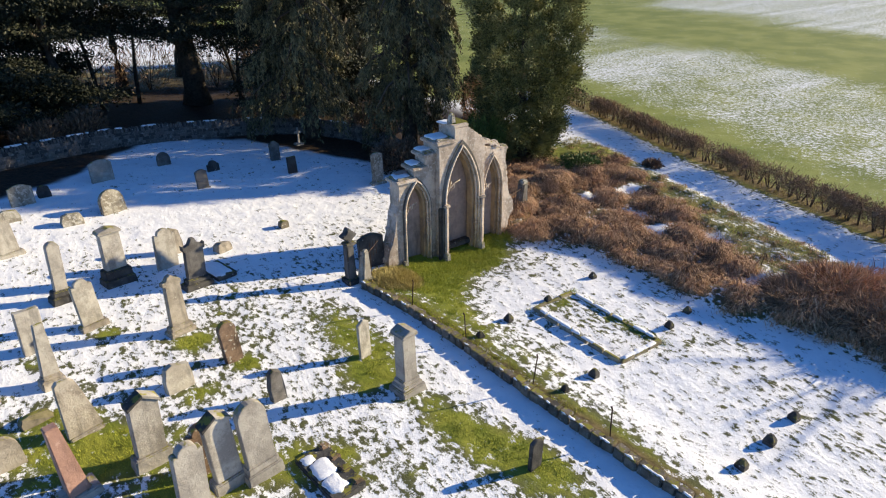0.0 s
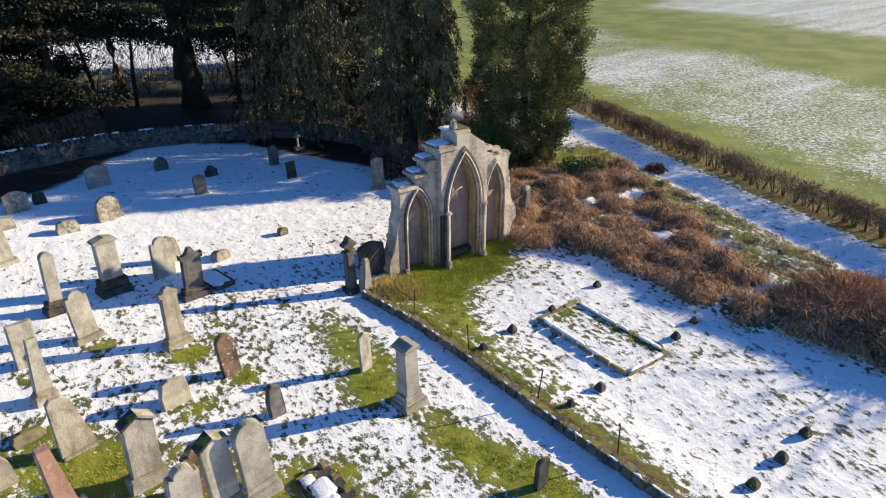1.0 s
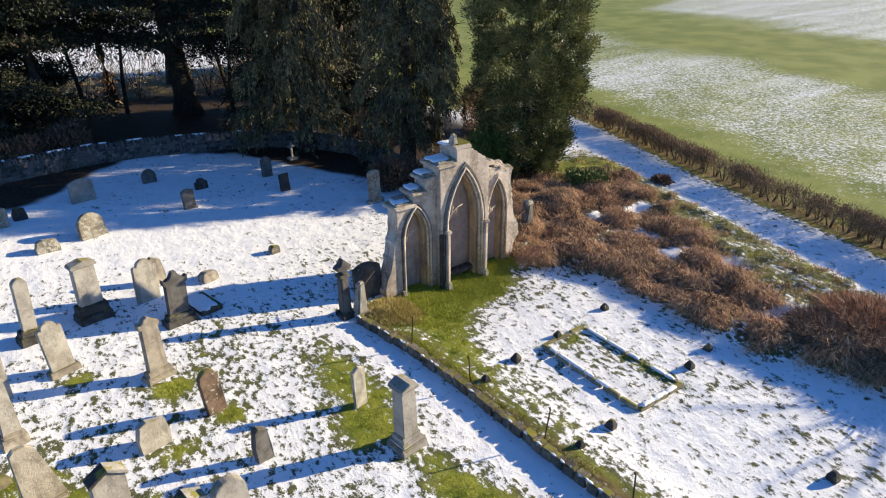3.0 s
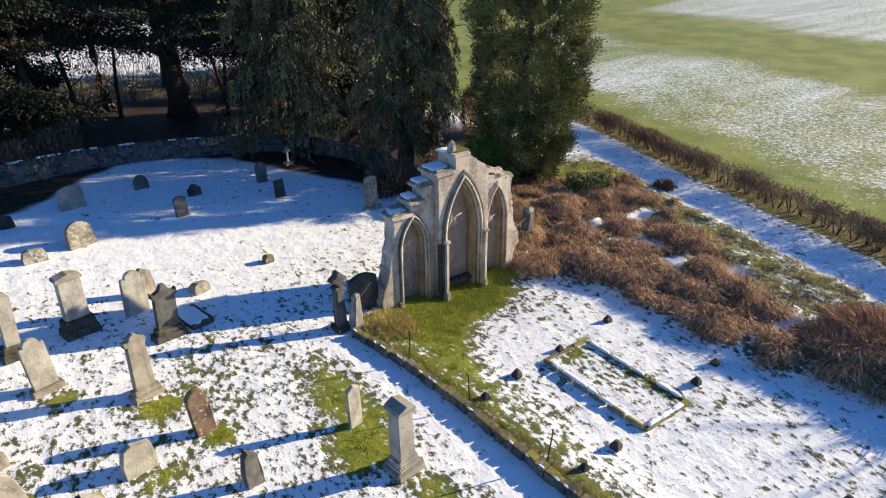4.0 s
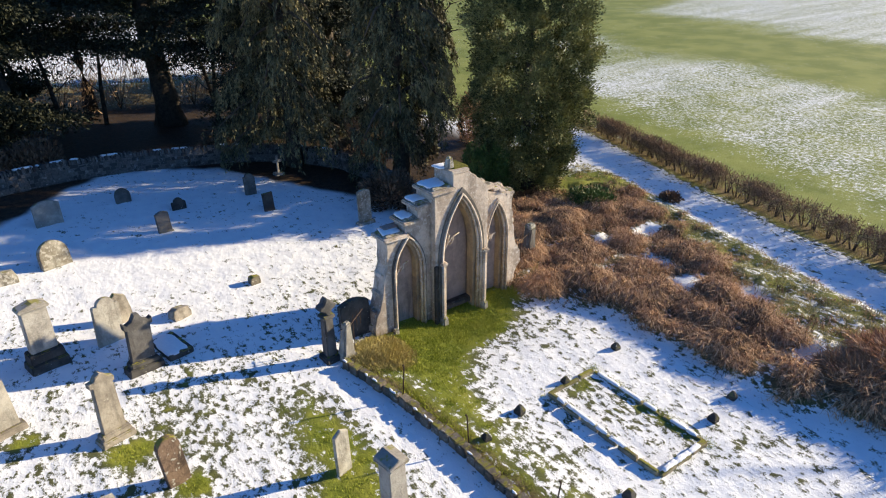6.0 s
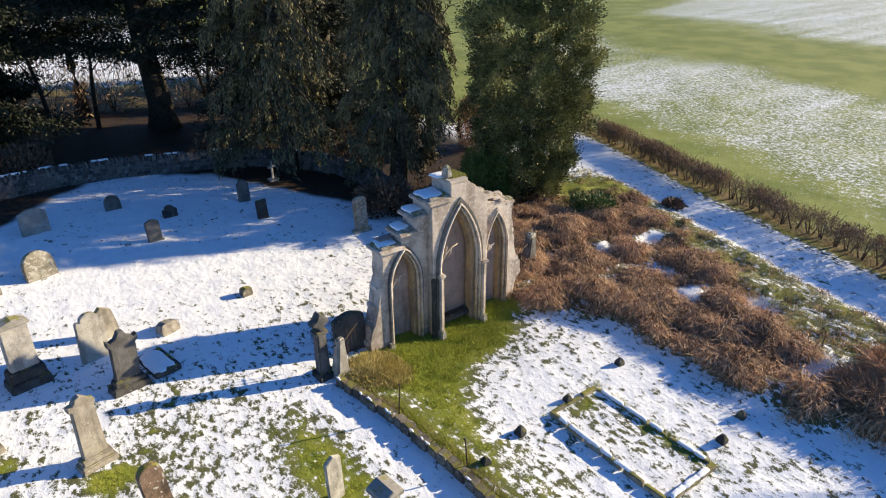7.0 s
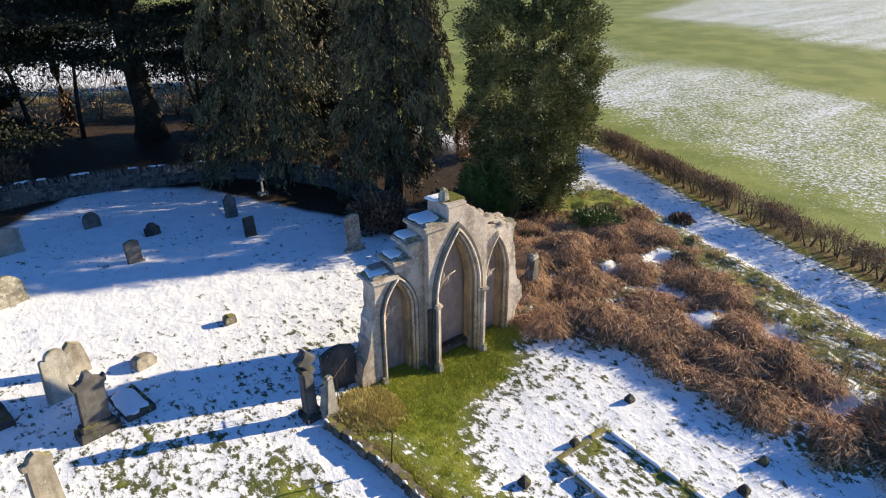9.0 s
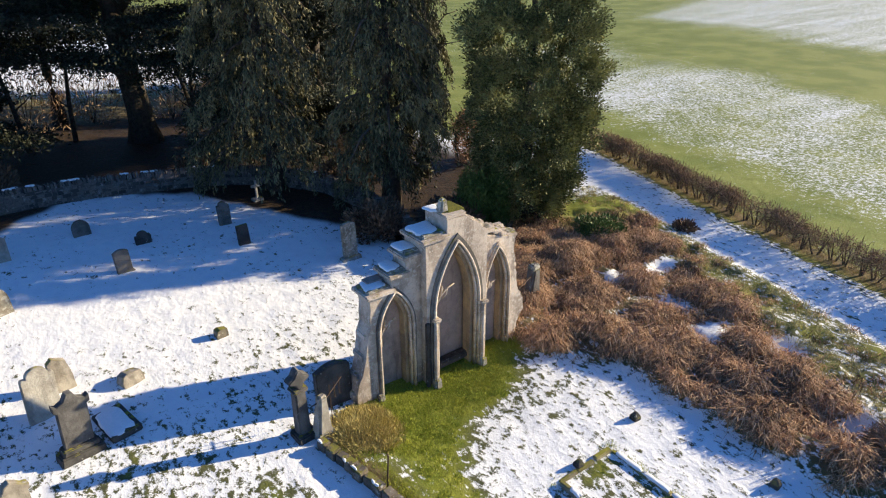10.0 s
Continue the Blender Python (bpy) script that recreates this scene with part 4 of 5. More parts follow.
# ---- trees ----
def crown_plumes(h, z0, radius, n_plume, per, rs, size=0.13):
    """A close crown of upswept feathery plumes, each a fan of sprays, on a lobed envelope."""
    z = z0 + (h - z0) * rs.beta(1.0, 1.2, n_plume)
    a = rs.uniform(0, 2 * math.pi, n_plume)
    u = (z - z0) / (h - z0)
    lobe = np.array([1 + 0.55 * noise.noise(Vector((math.cos(t) * 1.5, math.sin(t) * 1.5, q * 0.5 + h))) for t, q in zip(a, z)])
    shape = np.minimum(1.0, 0.5 + 1.5 * u) * np.sqrt(np.maximum(0.0, 1 - np.maximum(0, u - 0.3) ** 1.6 / 0.7 ** 1.6)) + 0.03
    r = radius * shape * lobe * rs.uniform(0.62, 1.0, n_plume)
    out = np.stack([np.cos(a), np.sin(a), np.zeros(n_plume)], 1)
    foot = out * (r * 0.78)[:, None] + np.array([0, 0, 1.0]) * (z - 0.35)[:, None]
    way = unit(out * rs.uniform(0.5, 1.2, n_plume)[:, None] + np.array([0, 0, 1.0]) * rs.uniform(0.25, 1.0, n_plume)[:, None] + rs.normal(size=(n_plume, 3)) * 0.25)
    long = rs.uniform(0.55, 1.15, n_plume)
    t = rs.beta(1.6, 1.1, (n_plume, per))
    spread = (0.1 + 0.3 * np.sin(t * 2.6)) * long[:, None]
    jitter = rs.normal(size=(n_plume, per, 3)) * spread[:, :, None] * 0.62
    c = foot[:, None, :] + way[:, None, :] * (t * long[:, None])[:, :, None] + jitter
    c[:, :, 2] -= (t ** 2 * 0.16)
    d = way[:, None, :] + jitter * 2.2 + rs.normal(size=(n_plume, per, 3)) * 0.3
    n = n_plume * per
    return leaf_quads(c.reshape(-1, 3), d.reshape(-1, 3), rs.uniform(0.7, 1.6, n) * size, rs.uniform(0.2, 0.36, n) * size, rs)


def crown_weeping(h, z0, radius, n_bough, per, rs, size=0.2):
    """Arching boughs hung with curtains of strands. Gives the leaves and the boughs."""
    out, bones = [], []
    for i in range(n_bough):
        u = (i + rs.uniform(0, 1)) / n_bough
        z = z0 + 1.2 + (h - z0) * u
        a = i * 2.4 + rs.uniform(-0.5, 0.5)
        reach = radius * math.sqrt(max(0.05, 1 - u ** 2.2)) * rs.uniform(0.5, 1.15)
        d = np.array([math.cos(a), math.sin(a), 0.0])
        side = np.array([-math.sin(a), math.cos(a), 0.0])
        lift, sag = rs.uniform(0.1, 0.5), rs.uniform(0.7, 1.5)
        strands = max(10, int(34 * reach / radius))
        k = rs.beta(2.2, 1.1, strands)
        w = rs.normal(size=strands) * 0.16 * (0.4 + k) * reach
        top = d * (k * reach)[:, None] + side * w[:, None]
        top[:, 2] = z + lift * np.sin(k * 3.0) - sag * k ** 2 - 0.25 * np.abs(w)
        drop = rs.uniform(0.3, 1.5, strands) * (0.5 + 0.6 * k)
        t = rs.uniform(0, 1, (strands, per))
        c = top[:, None, :] + d * (t * 0.1)[:, :, None] - np.array([0, 0, 1.0]) * (t * drop[:, None])[:, :, None]
        c = c.reshape(-1, 3) + rs.normal(size=(strands * per, 3)) * np.array([0.055, 0.055, 0.04])
        c[:, 2] = np.maximum(c[:, 2], 0.3)
        n = len(c)
        out.append(leaf_quads(c, np.array([0, 0, -1.0]) + d * 0.3 + rs.normal(size=(n, 3)) * 0.42, rs.uniform(0.7, 1.5, n) * size, rs.uniform(0.1, 0.22, n) * size, rs))
        bones.append([tuple(d * (reach * q) + np.array([0, 0, z + lift * math.sin(q * 3.0) - sag * q * q - (0.3 if q == 0 else 0.0)])) for q in (0.0, 0.3, 0.65, 0.98)])
    return np.concatenate(out), bones


def crown_layered(h, z0, radius, limbs, per, rs, size=0.22, lift=0.12):
    """Flat plates of foliage along level limbs. Gives the leaves and the limbs."""
    out, bones = [], []
    for i in range(limbs):
        u = rs.uniform(0, 1)
        z = z0 + (h - z0) * u
        a = rs.uniform(0, 2 * math.pi)
        reach = radius * (1 - 0.55 * u) * rs.uniform(0.6, 1.05)
        d = np.array([math.cos(a), math.sin(a), 0.0])
        side = np.array([-math.sin(a), math.cos(a), 0.0])
        t = rs.uniform(0.22, 1.0, per)
        w = rs.normal(size=per) * (0.16 + 0.14 * t) * reach * 0.75
        c = d * (t * reach)[:, None] + side * w[:, None]
        c[:, 2] = z + lift * reach * np.sin(t * 2.2) - 0.18 * np.abs(w) + rs.normal(size=per) * 0.17
        out.append(leaf_quads(c, d + rs.normal(size=(per, 3)) * 0.8, rs.uniform(0.7, 1.5, per) * size, rs.uniform(0.14, 0.3, per) * size, rs))
        bones.append([tuple(d * (reach * k) + np.array([0, 0, z + lift * reach * math.sin(k * 2.2) - 0.1 + (-0.7 if k == 0 else 0)])) for k in (0.0, 0.25, 0.55, 0.9)])
    return np.concatenate(out), bones


def tree(x, y, name, label, trunk_r, trunk_h, crown, material, limbs=(), lean=(0.0, 0.0), fork=None):
    g = thing(name, pose(x, y, ground_z(x, y) - 0.1), label, "tree")
    n = 7
    pts = [(lean[0] * (i / n) ** 1.4 + 0.06 * math.sin(i * 1.7), lean[1] * (i / n) ** 1.4 + 0.05 * math.cos(i * 2.1), trunk_h * i / n) for i in range(n + 1)]
    radii = [trunk_r * (1.35 if i == 0 else 1.0 - 0.75 * i / n) for i in range(n + 1)]
    part("trunk", tube(pts, radii, 12), BARK, g, smooth=True)
    for b in limbs:
        part("limb", tube(b, [trunk_r * 0.3, trunk_r * 0.22, trunk_r * 0.14, trunk_r * 0.05], 6), BARK, g, smooth=True)
    if crown is not None:
        o = quads("crown", crown, material, g)
        tagged(o, kind="stuff")
    return g


def build_trees():
    rs = np.random.RandomState(5)
    tree(24.5, 25.6, "cypress", "dense dark green cypress with feathery lobed plumes", 0.35, 12.0, crown_plumes(15.0, 0.2, 3.1, 560, 440, rs, 0.115), CYPRESS)
    for x, y, label, r, bough, reach, z0 in ((19.3, 29.6, "tall dark weeping conifer with hanging sprays", 0.42, 95, 2.75, 1.2), (15.6, 35.0, "tall dark weeping conifer above the wall", 0.4, 105, 3.7, 1.2)):
        c, bones = crown_weeping(15.0, z0, reach, bough, 26, rs, 0.19)
        tree(x, y, "weeping_conifer", label, r, 14.0, c, WEEPING, bones[::2])
    c, bones = crown_weeping(15.0, 2.2, 1.45, 46, 34, rs, 0.16)
    tree(23.5, 32.6, "slim_conifer", "slim conifer with a bent side branch", 0.24, 13.0, c, WEEPING,
         [[(0, 0, 6.0), (0.5, -0.35, 6.7), (1.0, -0.7, 7.2), (1.6, -1.1, 7.3)], [(0, 0, 7.4), (0.5, -0.4, 8.0), (0.9, -0.7, 8.6), (1.5, -1.0, 8.8)]] + bones[::4])
    # those at (23, 57) and (33, 60) are added to shade the open ground
    for x, y, h, z0, r, n, per in ((12.3, 47.5, 15.0, 4.0, 8.5, 80, 800), (3.4, 43.5, 13.0, 0.9, 4.6, 80, 620), (-3.0, 40.5, 13.0, 0.4, 4.8, 80, 620),
                                   (-1.0, 48.5, 13.0, 0.8, 5.5, 60, 600), (4.5, 58.0, 15.0, 3.6, 7.0, 44, 560), (14.5, 60.0, 15.0, 4.5, 7.0, 40, 560),
                                   (17.2, 41.0, 13.0, 0.6, 4.4, 80, 600), (22.0, 42.0, 13.0, 0.6, 4.8, 70, 600), (27.5, 50.0, 13.0, 1.0, 5.0, 50, 560), (23.0, 57.0, 13.0, 1.0, 6.0, 50, 500), (33.0, 60.0, 13.0, 1.0, 6.0, 50, 500), (8.5, 54.0, 13.0, 4.2, 5.0, 40, 500), (3.6, 49.5, 7.5, 0.5, 3.2, 22, 420)):
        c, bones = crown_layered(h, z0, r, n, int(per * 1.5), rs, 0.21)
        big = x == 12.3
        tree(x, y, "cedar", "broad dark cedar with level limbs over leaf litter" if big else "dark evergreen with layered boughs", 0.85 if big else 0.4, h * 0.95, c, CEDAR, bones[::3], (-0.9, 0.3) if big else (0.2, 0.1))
    # thin bare stems among the cedars
    for x, y, h, lx in ((16.4, 50.5, 7.0, -1.3), (18.0, 50.0, 7.0, 0.4), (15.0, 46.0, 6.0, 0.5), (6.0, 47.5, 7.0, -0.5), (8.6, 49.0, 6.0, 0.6), (0.2, 46.5, 7.0, 0.3)):
        g = thing("sapling", pose(x, y, ground_z(x, y) - 0.1), "thin dark bare woodland stem", "tree", "thin woodland stems")
        part("trunk", tube([(0, 0, 0), (lx * 0.3, 0.1, h * 0.4), (lx * 0.8, 0.1, h * 0.75), (lx, 0.3, h)], [0.16, 0.13, 0.09, 0.04], 7), BARK, g, smooth=True)
        for k in range(5):
            a, q = k * 2.3 + x, 0.35 + 0.13 * k
            s = Vector((lx * q, 0.1, h * q))
            part("limb", tube([s, s + Vector((math.cos(a) * 0.7, math.sin(a) * 0.7, 0.5)), s + Vector((math.cos(a) * 1.5, math.sin(a) * 1.5, 1.3))], [0.05, 0.035, 0.012], 5), BARK, g)
    # a leafless roadside tree whose shadow falls on the lair
    g = thing("bare_tree", pose(34.5, 0.2, ground_z(34.5, 0.2) - 0.1), "leafless roadside tree with spreading limbs", "tree")
    part("trunk", tube([(0, 0, 0), (0.1, 0, 1.6), (0, 0.1, 3.4), (0.1, 0.1, 5.4)], [0.3, 0.24, 0.19, 0.08], 9), BARK, g, smooth=True)
    rng = random.Random(4)
    for i in range(22):
        a, s = i * 2.4, Vector((0.05, 0.05, 1.8 + 0.16 * i))
        r = rng.uniform(1.4, 2.8)
        p1, p2 = s + Vector((math.cos(a) * r * 0.5, math.sin(a) * r * 0.5, 0.6)), s + Vector((math.cos(a) * r, math.sin(a) * r, 1.6))
        part("limb", tube([s, p1, p2], [0.07, 0.045, 0.015], 5), BARK, g)
        for j in range(4):
            q = p1.lerp(p2, 0.2 + 0.2 * j)
            part("twig", tube([q, q + Vector((rng.uniform(-0.8, 0.8), rng.uniform(-0.8, 0.8), rng.uniform(0.2, 0.9)))], [0.022, 0.006], 4), BARK, g)


build_trees()


def shrub(x, y, r, h, n, material, name, label, size=0.16, upright=0.5, seed=1, thin=(0.12, 0.3)):
    rs = np.random.RandomState(seed)
    g = thing(name, pose(x, y, ground_z(x, y) - 0.05), label, "shrub")
    for k in range(5):
        a = k * 1.3 + seed
        part("stem", tube([(0, 0, 0), (math.cos(a) * r * 0.3, math.sin(a) * r * 0.3, h * 0.5), (math.cos(a) * r * 0.6, math.sin(a) * r * 0.6, h * 0.85)], [0.03, 0.02, 0.008], 5), BARK, g)
    c = unit(rs.normal(size=(n, 3))) * (rs.beta(3, 1, n) ** 0.6)[:, None]
    k = np.array([1 + 0.5 * noise.noise(Vector(v) * 2.0 + Vector((seed * 3.0, 0, 0))) for v in c])
    c = c * k[:, None] * np.array([r, r, h * 0.55]) + np.array([0, 0, h * 0.5])
    c[:, 2] = np.maximum(c[:, 2], 0.02)
    way = unit(c - np.array([0, 0, 0.1])) + np.array([0, 0, upright]) + rs.normal(size=(n, 3)) * 0.6
    o = quads("foliage", leaf_quads(c, way, rs.uniform(0.6, 1.6, n) * size, rs.uniform(*thin, n) * size, rs), material, g)
    tagged(o, kind="stuff")


shrub(21.3, 25.8, 0.75, 2.6, 6000, IVY, "ivy_bush", "upright green ivy bush behind the ruin", 0.13, 0.5, 3)
shrub(22.3, 25.3, 0.75, 2.4, 6000, IVY, "ivy_bush", "upright green ivy bush behind the ruin", 0.13, 0.5, 4)
shrub(27.0, 32.8, 1.1, 3.2, 5200, BRACKEN, "beech_bush", "rust-brown bush still holding dead leaves", 0.16, 0.3, 6)
shrub(17.0, 27.2, 1.3, 1.5, 3200, RAMBLE, "bramble", "dark bramble thicket under the trees", 0.2, 0.4, 7)
shrub(20.6, 26.2, 1.3, 1.3, 3000, RAMBLE, "bramble", "dark bramble thicket under the trees", 0.2, 0.4, 8)
shrub(18.9, 33.3, 1.4, 1.6, 3000, RAMBLE, "bramble", "dark bramble thicket behind the wall", 0.2, 0.4, 9)
shrub(25.1, 21.4, 1.0, 0.8, 3500, IVY, "ivy_bush", "low dark green bramble clump", 0.13, 0.2, 10)
shrub(1.5, 37.6, 1.1, 1.5, 2000, RAMBLE, "bramble", "dry shrub behind the boundary wall", 0.22, 0.8, 11)
shrub(3.6, 38.6, 1.2, 1.7, 2000, RAMBLE, "bramble", "dry shrub behind the boundary wall", 0.22, 0.8, 12)
shrub(12.6, 38.6, 0.8, 1.2, 1200, RAMBLE, "bramble", "dry shrub behind the boundary wall", 0.22, 0.8, 13)
shrub(-2.0, 36.4, 1.4, 2.0, 2600, RAMBLE, "bramble", "dry shrub behind the boundary wall", 0.22, 0.8, 14)
for k, (x, y) in enumerate(((6.5, 52.5), (10.5, 54.0), (15.5, 53.0), (19.0, 51.0), (3.0, 51.0))):
    shrub(x, y, 2.4, 4.6, 1500, TWIG, "thicket", "thin leafless woodland thicket", 0.4, 0.6, 60 + k, (0.03, 0.08))
shrub(29.2, 19.7, 0.45, 0.4, 800, RAMBLE, "bramble", "small dark bramble at the path's edge", 0.16, 0.2, 15)
for k, (x, y, r, h) in enumerate(((20.9, 7.3, 1.2, 0.4), (22.3, 6.7, 1.6, 0.6), (21.4, 5.0, 1.5, 0.45), (23.4, 4.6, 1.8, 0.65))):
    shrub(x, y, r, h, 7500, BRACKEN if k % 2 else TWIG, "bramble", "brown leafless bramble mound on the bank", 0.36, 0.2, 16 + k, (0.02, 0.045))


# ---- hedge ----
def build_hedge():
    rs = np.random.RandomState(21)
    rng = random.Random(9)
    g = thing("hedge", Matrix(), "clipped leafless brown hedge along the field", "hedge")
    y, spots = -8.0, []
    while y < 40:
        spots.append((hedge_x(y) + rng.uniform(-0.12, 0.12), y))
        y += rng.uniform(0.5, 0.75)
    for x, y in spots:
        z = ground_z(x, y) - 0.05
        b = bmesh.new()
        for k in range(3):
            dx, dy = rng.uniform(-0.3, 0.3), rng.uniform(-0.35, 0.35)
            tube([(x + dx * 0.3, y + dy * 0.3, z), (x + dx * 0.8, y + dy * 0.9, z + 0.5), (x + dx * 1.3, y + dy * 1.5, z + 1.05)], [0.04, 0.028, 0.01], 5, b)
        part("stem", b, BARK, g)
    n_sec = 12
    for s in range(n_sec):
        part_spots = spots[s * len(spots) // n_sec:(s + 1) * len(spots) // n_sec]
        c = []
        for x, y in part_spots:
            dens = int(1500 * (0.7 + 1.0 * noise.noise(Vector((x * 0.3, y * 0.5, 0)))))
            q = rs.uniform(-1, 1, (dens, 3))
            zz = 0.15 + 0.92 * rs.beta(1.6, 1.0, dens)
            c.append(np.stack([x + q[:, 0] * (0.3 + 0.25 * zz), y + q[:, 1] * 0.5, ground_z(x, y) + zz * (1 + 0.12 * noise.noise(Vector((x, y * 0.8, 5))))], 1))
        c = np.concatenate(c)
        n = len(c)
        way = rs.normal(size=(n, 3)) + np.array([0, 0, 0.7])
        o = quads("twig_mass", leaf_quads(c, way, rs.uniform(0.14, 0.4, n), rs.uniform(0.006, 0.015, n), rs), HEDGE, g)
        tagged(o, kind="stuff")


build_hedge()


# ---- rough growth ----
def scatter(name, label, count, x0, x1, y0, y1, want, height, width, bend, material, seed, per=1, spread=0.06, floor=0.0):
    """Blades where want(x, y) exceeds a random draw."""
    rng, rs = random.Random(seed), np.random.RandomState(seed)
    root, hs = [], []
    for _ in range(count):
        x, y = rng.uniform(x0, x1), rng.uniform(y0, y1)
        w = want(x, y)
        if w > floor and rng.random() < w:
            z = ground_z(x, y) - 0.02
            for _ in range(per):
                root.append((x + rng.gauss(0, spread), y + rng.gauss(0, spread), z))
                hs.append(min(1.0, w))
    root, hs = np.array(root), np.array(hs)
    n = len(root)
    o = quads(name, blade_quads(root, rs.uniform(height * 0.5, height * 1.4, n) * (0.5 + 0.5 * hs), rs.uniform(0.6, 1.3, n) * width, rs.uniform(0.15, bend, n), rs), material)
    tagged(o, label, "grass", kind="stuff")


def bracken_want(x, y):
    far = step(-0.8, 0.8, x - growth_x(y))
    lump = 0.5 + 1.35 * noise.noise(Vector((x * 0.8, y * 0.8, 2.0)))
    for cx, cy, rx, ry in SNOW_HOLLOWS:
        lump -= 1.3 * bump_at(x, y, cx, cy, rx, ry)
    return bank_share(x, y) * max(0.0, lump) * (1 - 0.96 * far) * (1 - 0.9 * bump_at(x, y, 27.4, 23.2, 2.0, 1.9)) * (1 - step(20.5, 24, y) * 0.6)


def build_bracken(name, label, count, want, material, seed, stems, reach, width, rise):
    """Tufts of arching dead stems, each stem two blades long, combed down the slope."""
    rng, rs = random.Random(seed), np.random.RandomState(seed)
    foot, big = [], []
    while count:
        count -= 1
        x, y = rng.uniform(16, 30), rng.uniform(-2, 25)
        w = want(x, y)
        if rng.random() < w:
            foot.append((x, y, ground_z(x, y) - 0.03))
            big.append(0.55 + 0.6 * min(1.0, w))
    n = len(foot) * stems
    root = np.repeat(np.array(foot), stems, 0) + rs.normal(size=(n, 3)) * np.array([0.16, 0.16, 0.02])
    k = np.repeat(np.array(big), stems) * rs.uniform(0.5, 1.3, n)
    swing = np.repeat(rs.uniform(-0.9, 0.9, len(foot)), stems)
    a = math.pi * 1.12 + swing + rs.normal(size=n) * 1.3
    flat = np.stack([np.cos(a), np.sin(a), np.zeros(n)], 1)
    side = np.stack([-np.sin(a), np.cos(a), np.zeros(n)], 1) * (rs.uniform(0.5, 1.4, n) * width)[:, None]
    up = np.array([0, 0, 1.0])
    mid = root + flat * (k * reach * 0.4)[:, None] + up * (k * rise)[:, None]
    tip = root + flat * (k * reach)[:, None] + up * (k * rise * rs.uniform(0.1, 1.1, n))[:, None]
    tip += rs.normal(size=(n, 3)) * 0.04
    q = np.concatenate([np.stack([root - side * 0.6, root + side * 0.6, mid + side, mid - side], 1), np.stack([mid - side, mid + side, tip + side * 0.15, tip - side * 0.15], 1)])
    tagged(quads(name, q, material), label, "bracken", kind="stuff")


build_bracken("bracken", "flattened rust-brown dead bracken on the bank", 19000, bracken_want, BRACKEN, 41, 30, 0.5, 0.0095, 0.3)
build_bracken("bramble_stems", "dark tangled stems under the bracken", 9000, lambda x, y: bracken_want(x, y) * max(0, 0.3 + noise.noise(Vector((x * 0.9, y * 0.9, 21)))), RAMBLE, 51, 16, 0.6, 0.012, 0.4)
scatter("dry_grass", "bleached tussock grass on the bank", 34000, 18, 31, 0, 26, lambda x, y: step(-1.0, 0.5, x - growth_x(y)) * (1 - step(-4.6, -3.9, x - hedge_x(y))) * max(0, 0.48 + 1.2 * noise.noise(Vector((x * 1.9, y * 1.9, 6)))), 0.14, 0.011, 1.2, TUSSOCK, 42, 9, 0.07)
scatter("hedge_grass", "bleached rough grass under the hedge", 9000, 27, 39, 2, 34, lambda x, y: bump_at(x, 0, hedge_x(y), 0, 0.75, 1), 0.2, 0.01, 1.1, STRAW, 46, 5, 0.08)
scatter("straw", "pale dead stalks lying on the bracken", 9000, 16, 27, -2, 25, lambda x, y: bracken_want(x, y) * max(0, 0.2 + 1.2 * noise.noise(Vector((x * 1.7, y * 1.7, 11)))), 0.36, 0.01, 1.3, STRAW, 47, 5, 0.1)
scatter("yellow_grass", "yellowed long grass beside the ruin", 5200, 9.3, 11.4, 15.6, 18.0, lambda x, y: bump_at(x, y, 10.3, 17.1, 0.65, 0.75, 0.0) * 1.3, 0.24, 0.012, 1.3, STRAW, 43, 8, 0.05, 0.12)
scatter("grass", "short green churchyard grass through snow", 26000, -3, 9.6, 6, 18.2, lambda x, y: step(0.55, 0.9, shares(x, y)[0]), 0.075, 0.007, 1.1, BLADES, 44, 6, 0.05, 0.1)
scatter("grass", "short green grass before the ruin", 34000, 9.6, 16.6, 8, 18.3, lambda x, y: step(0.55, 0.9, shares(x, y)[0]), 0.075, 0.007, 1.1, BLADES, 48, 7, 0.05, 0.1)
scatter("kerb_grass", "moss and grass along the grave kerb", 2600, 12.9, 15.5, 8.7, 13.0, lambda x, y: max(bump_at(x, 0, 15.2, 0, 0.17, 1) * 1.2, bump_at(x, 0, 13.2, 0, 0.12, 1) * 0.5, bump_at(0, y, 0, 12.75, 1, 0.16) * 0.9, bump_at(0, y, 0, 8.95, 1, 0.12) * 0.5), 0.07, 0.008, 0.9, BLADES, 45, 5, 0.05, 0.1)


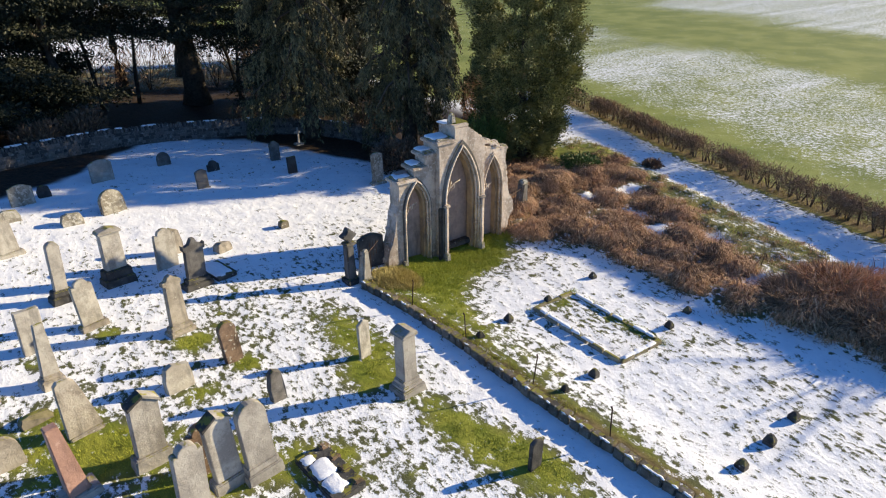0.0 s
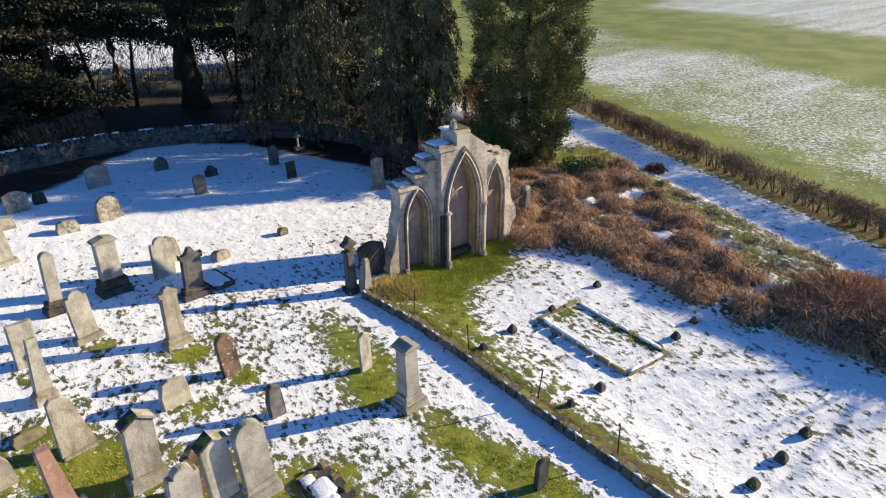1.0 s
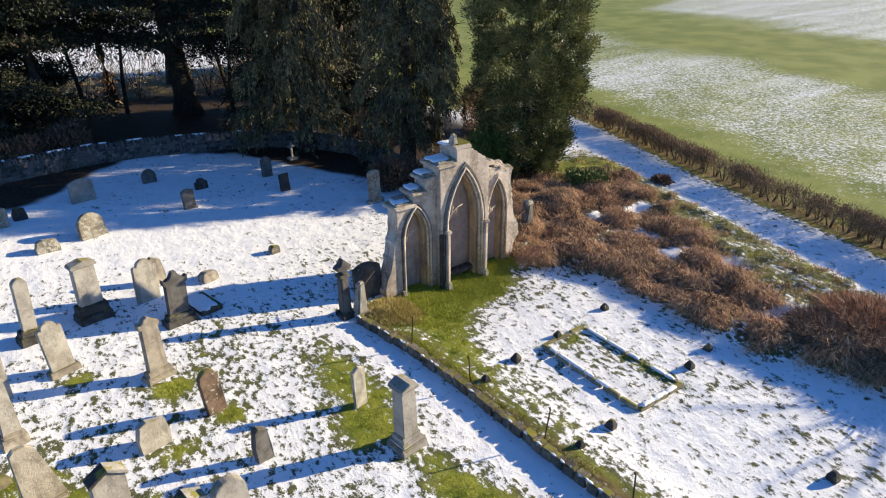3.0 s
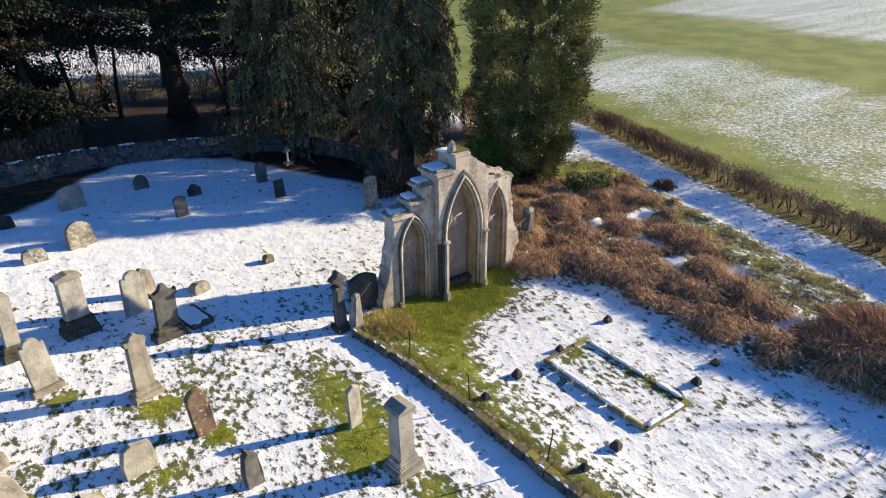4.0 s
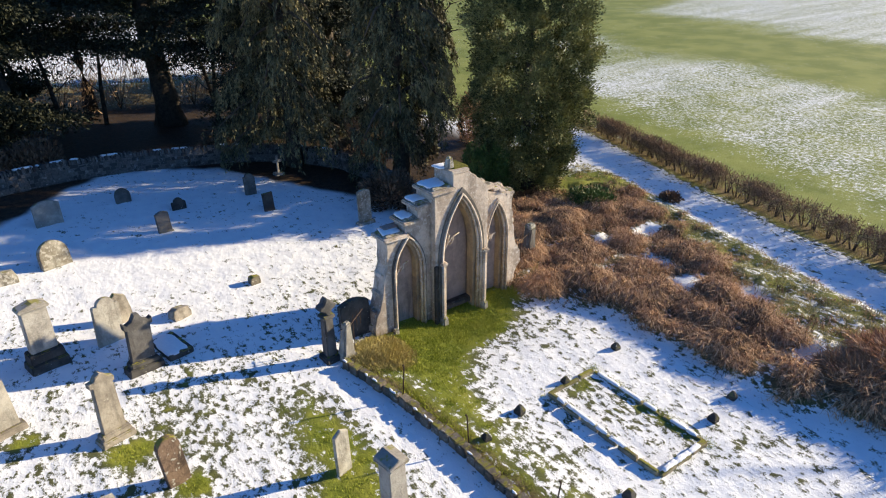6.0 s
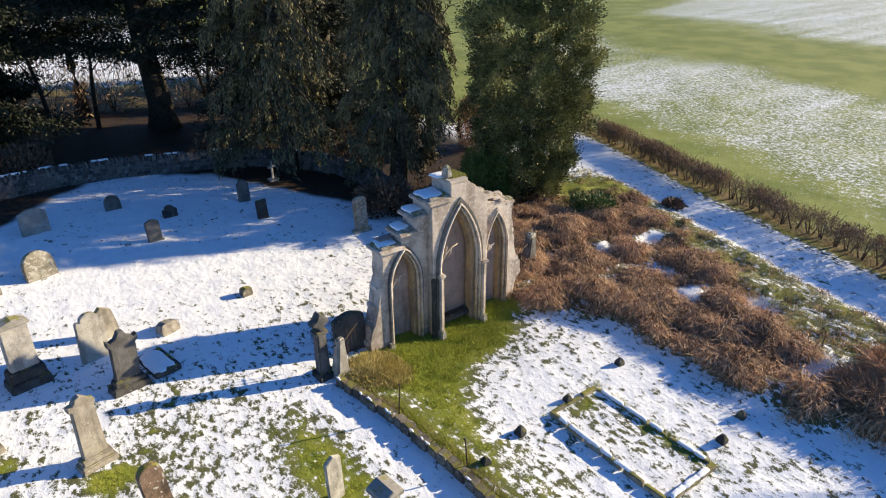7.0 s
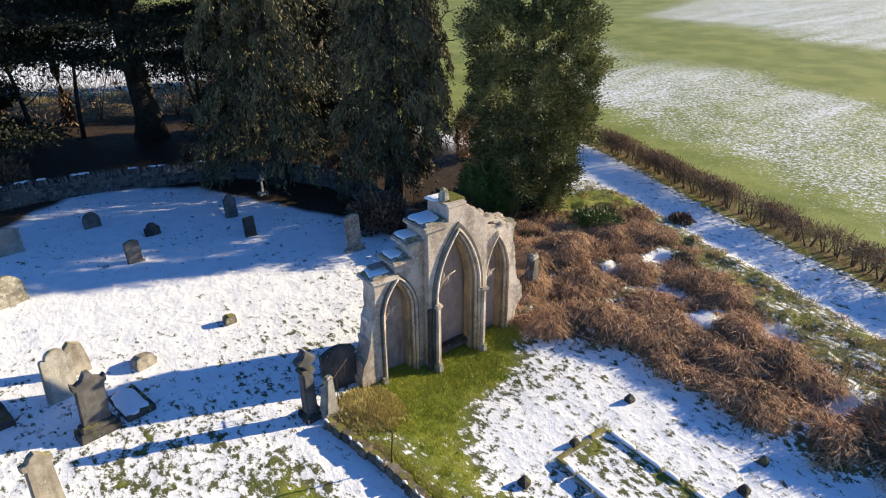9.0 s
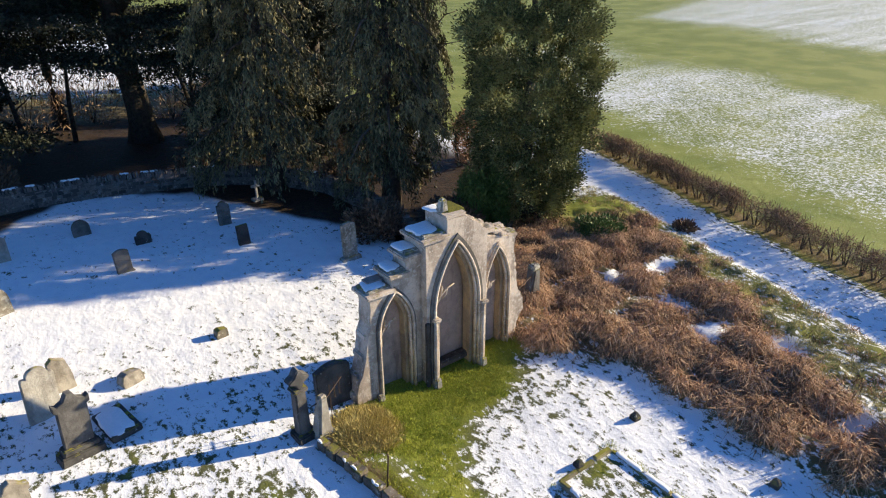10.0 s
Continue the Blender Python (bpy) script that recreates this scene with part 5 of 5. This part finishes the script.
# ---- boundary wall under the trees ----
def build_back_wall():
    line = [(-9.0, 31.5), (-4.0, 33.9), (-0.6, 35.6), (1.9, 36.6), (4.7, 37.6), (7.8, 37.9), (12.7, 37.3), (15.6, 36.0), (17.6, 33.2), (18.2, 30.0), (18.0, 26.6), (17.5, 23.2)]
    g = tagged(new("wall_back"), "curving grey rubble boundary wall with upright cope stones", "wall", kind="structure")
    rng = random.Random(55)
    rubble, cope = ([], []), ([], [])

    def put(store, x, y, z, sx, sy, sz, yaw):
        v, f = store
        k = len(v)
        c, s = math.cos(yaw), math.sin(yaw)
        for dz in (0, 1):
            for dx, dy in ((-1, -1), (1, -1), (1, 1), (-1, 1)):
                t = 0.86 if dz else 1.0
                a, b = dx * sx / 2 * t * rng.uniform(0.85, 1.05), dy * sy / 2 * t * rng.uniform(0.85, 1.05)
                v.append((x + a * c - b * s, y + a * s + b * c, z + dz * sz * rng.uniform(0.88, 1.06)))
        f += [(k, k + 3, k + 2, k + 1), (k + 4, k + 5, k + 6, k + 7)] + [(k + i, k + (i + 1) % 4, k + 4 + (i + 1) % 4, k + 4 + i) for i in range(4)]

    for (xa, ya), (xb, yb) in zip(line, line[1:]):
        d, yaw = math.hypot(xb - xa, yb - ya), math.atan2(yb - ya, xb - xa)
        b = box(d + 0.1, 0.34, 0.95, -0.15, 0)
        o = part("core", b, RUBBLE, g)
        o.matrix_world = pose((xa + xb) / 2, (ya + yb) / 2, (ground_z(xa, ya) + ground_z(xb, yb)) / 2, 0, 0, math.degrees(yaw))
        for course in range(5):
            p = 0.0
            while p < d:
                w = rng.uniform(0.16, 0.42)
                x, y = xa + (xb - xa) * (p + w / 2) / d, ya + (yb - ya) * (p + w / 2) / d
                z = ground_z(x, y) - 0.08 + course * 0.175
                put(rubble, x, y, z, w * 0.95, 0.42 + rng.uniform(-0.03, 0.05), 0.165, yaw)
                p += w
        p = 0.0
        while p < d:
            w = rng.uniform(0.07, 0.14)
            x, y = xa + (xb - xa) * (p + w / 2) / d, ya + (yb - ya) * (p + w / 2) / d
            put(cope, x, y, ground_z(x, y) + 0.79, w, 0.4, rng.uniform(0.16, 0.28), yaw + rng.uniform(-0.15, 0.15))
            p += w * 1.12
    tagged(mesh("rubble", *rubble, RUBBLE, g), kind="stuff")
    tagged(mesh("cope", *cope, RUBBLE, g), kind="stuff")
    # snow lodged on the cope
    c, rs = [], np.random.RandomState(6)
    for (xa, ya), (xb, yb) in zip(line[:8], line[1:9]):
        for i in range(42):
            k = rng.random()
            x, y = xa + (xb - xa) * k, ya + (yb - ya) * k
            if noise.noise(Vector((x * 1.4, y * 1.4, 1))) < 0.05:
                continue
            b = bmesh.new()
            bmesh.ops.create_uvsphere(b, u_segments=7, v_segments=4, radius=1.0)
            for v in b.verts:
                v.co = Vector((v.co.x * 0.07, v.co.y * 0.13, v.co.z * 0.06))
            c.append((b, pose(x, y, ground_z(x, y) + 1.02, 0, 0, rng.uniform(0, 90))))
    bm = bmesh.new()
    for b, m in c:
        bmesh.ops.transform(b, matrix=m, verts=b.verts)
        join(bm, b)
    tagged(part("snow", bm, SNOW, g, smooth=True), kind="stuff")


build_back_wall()
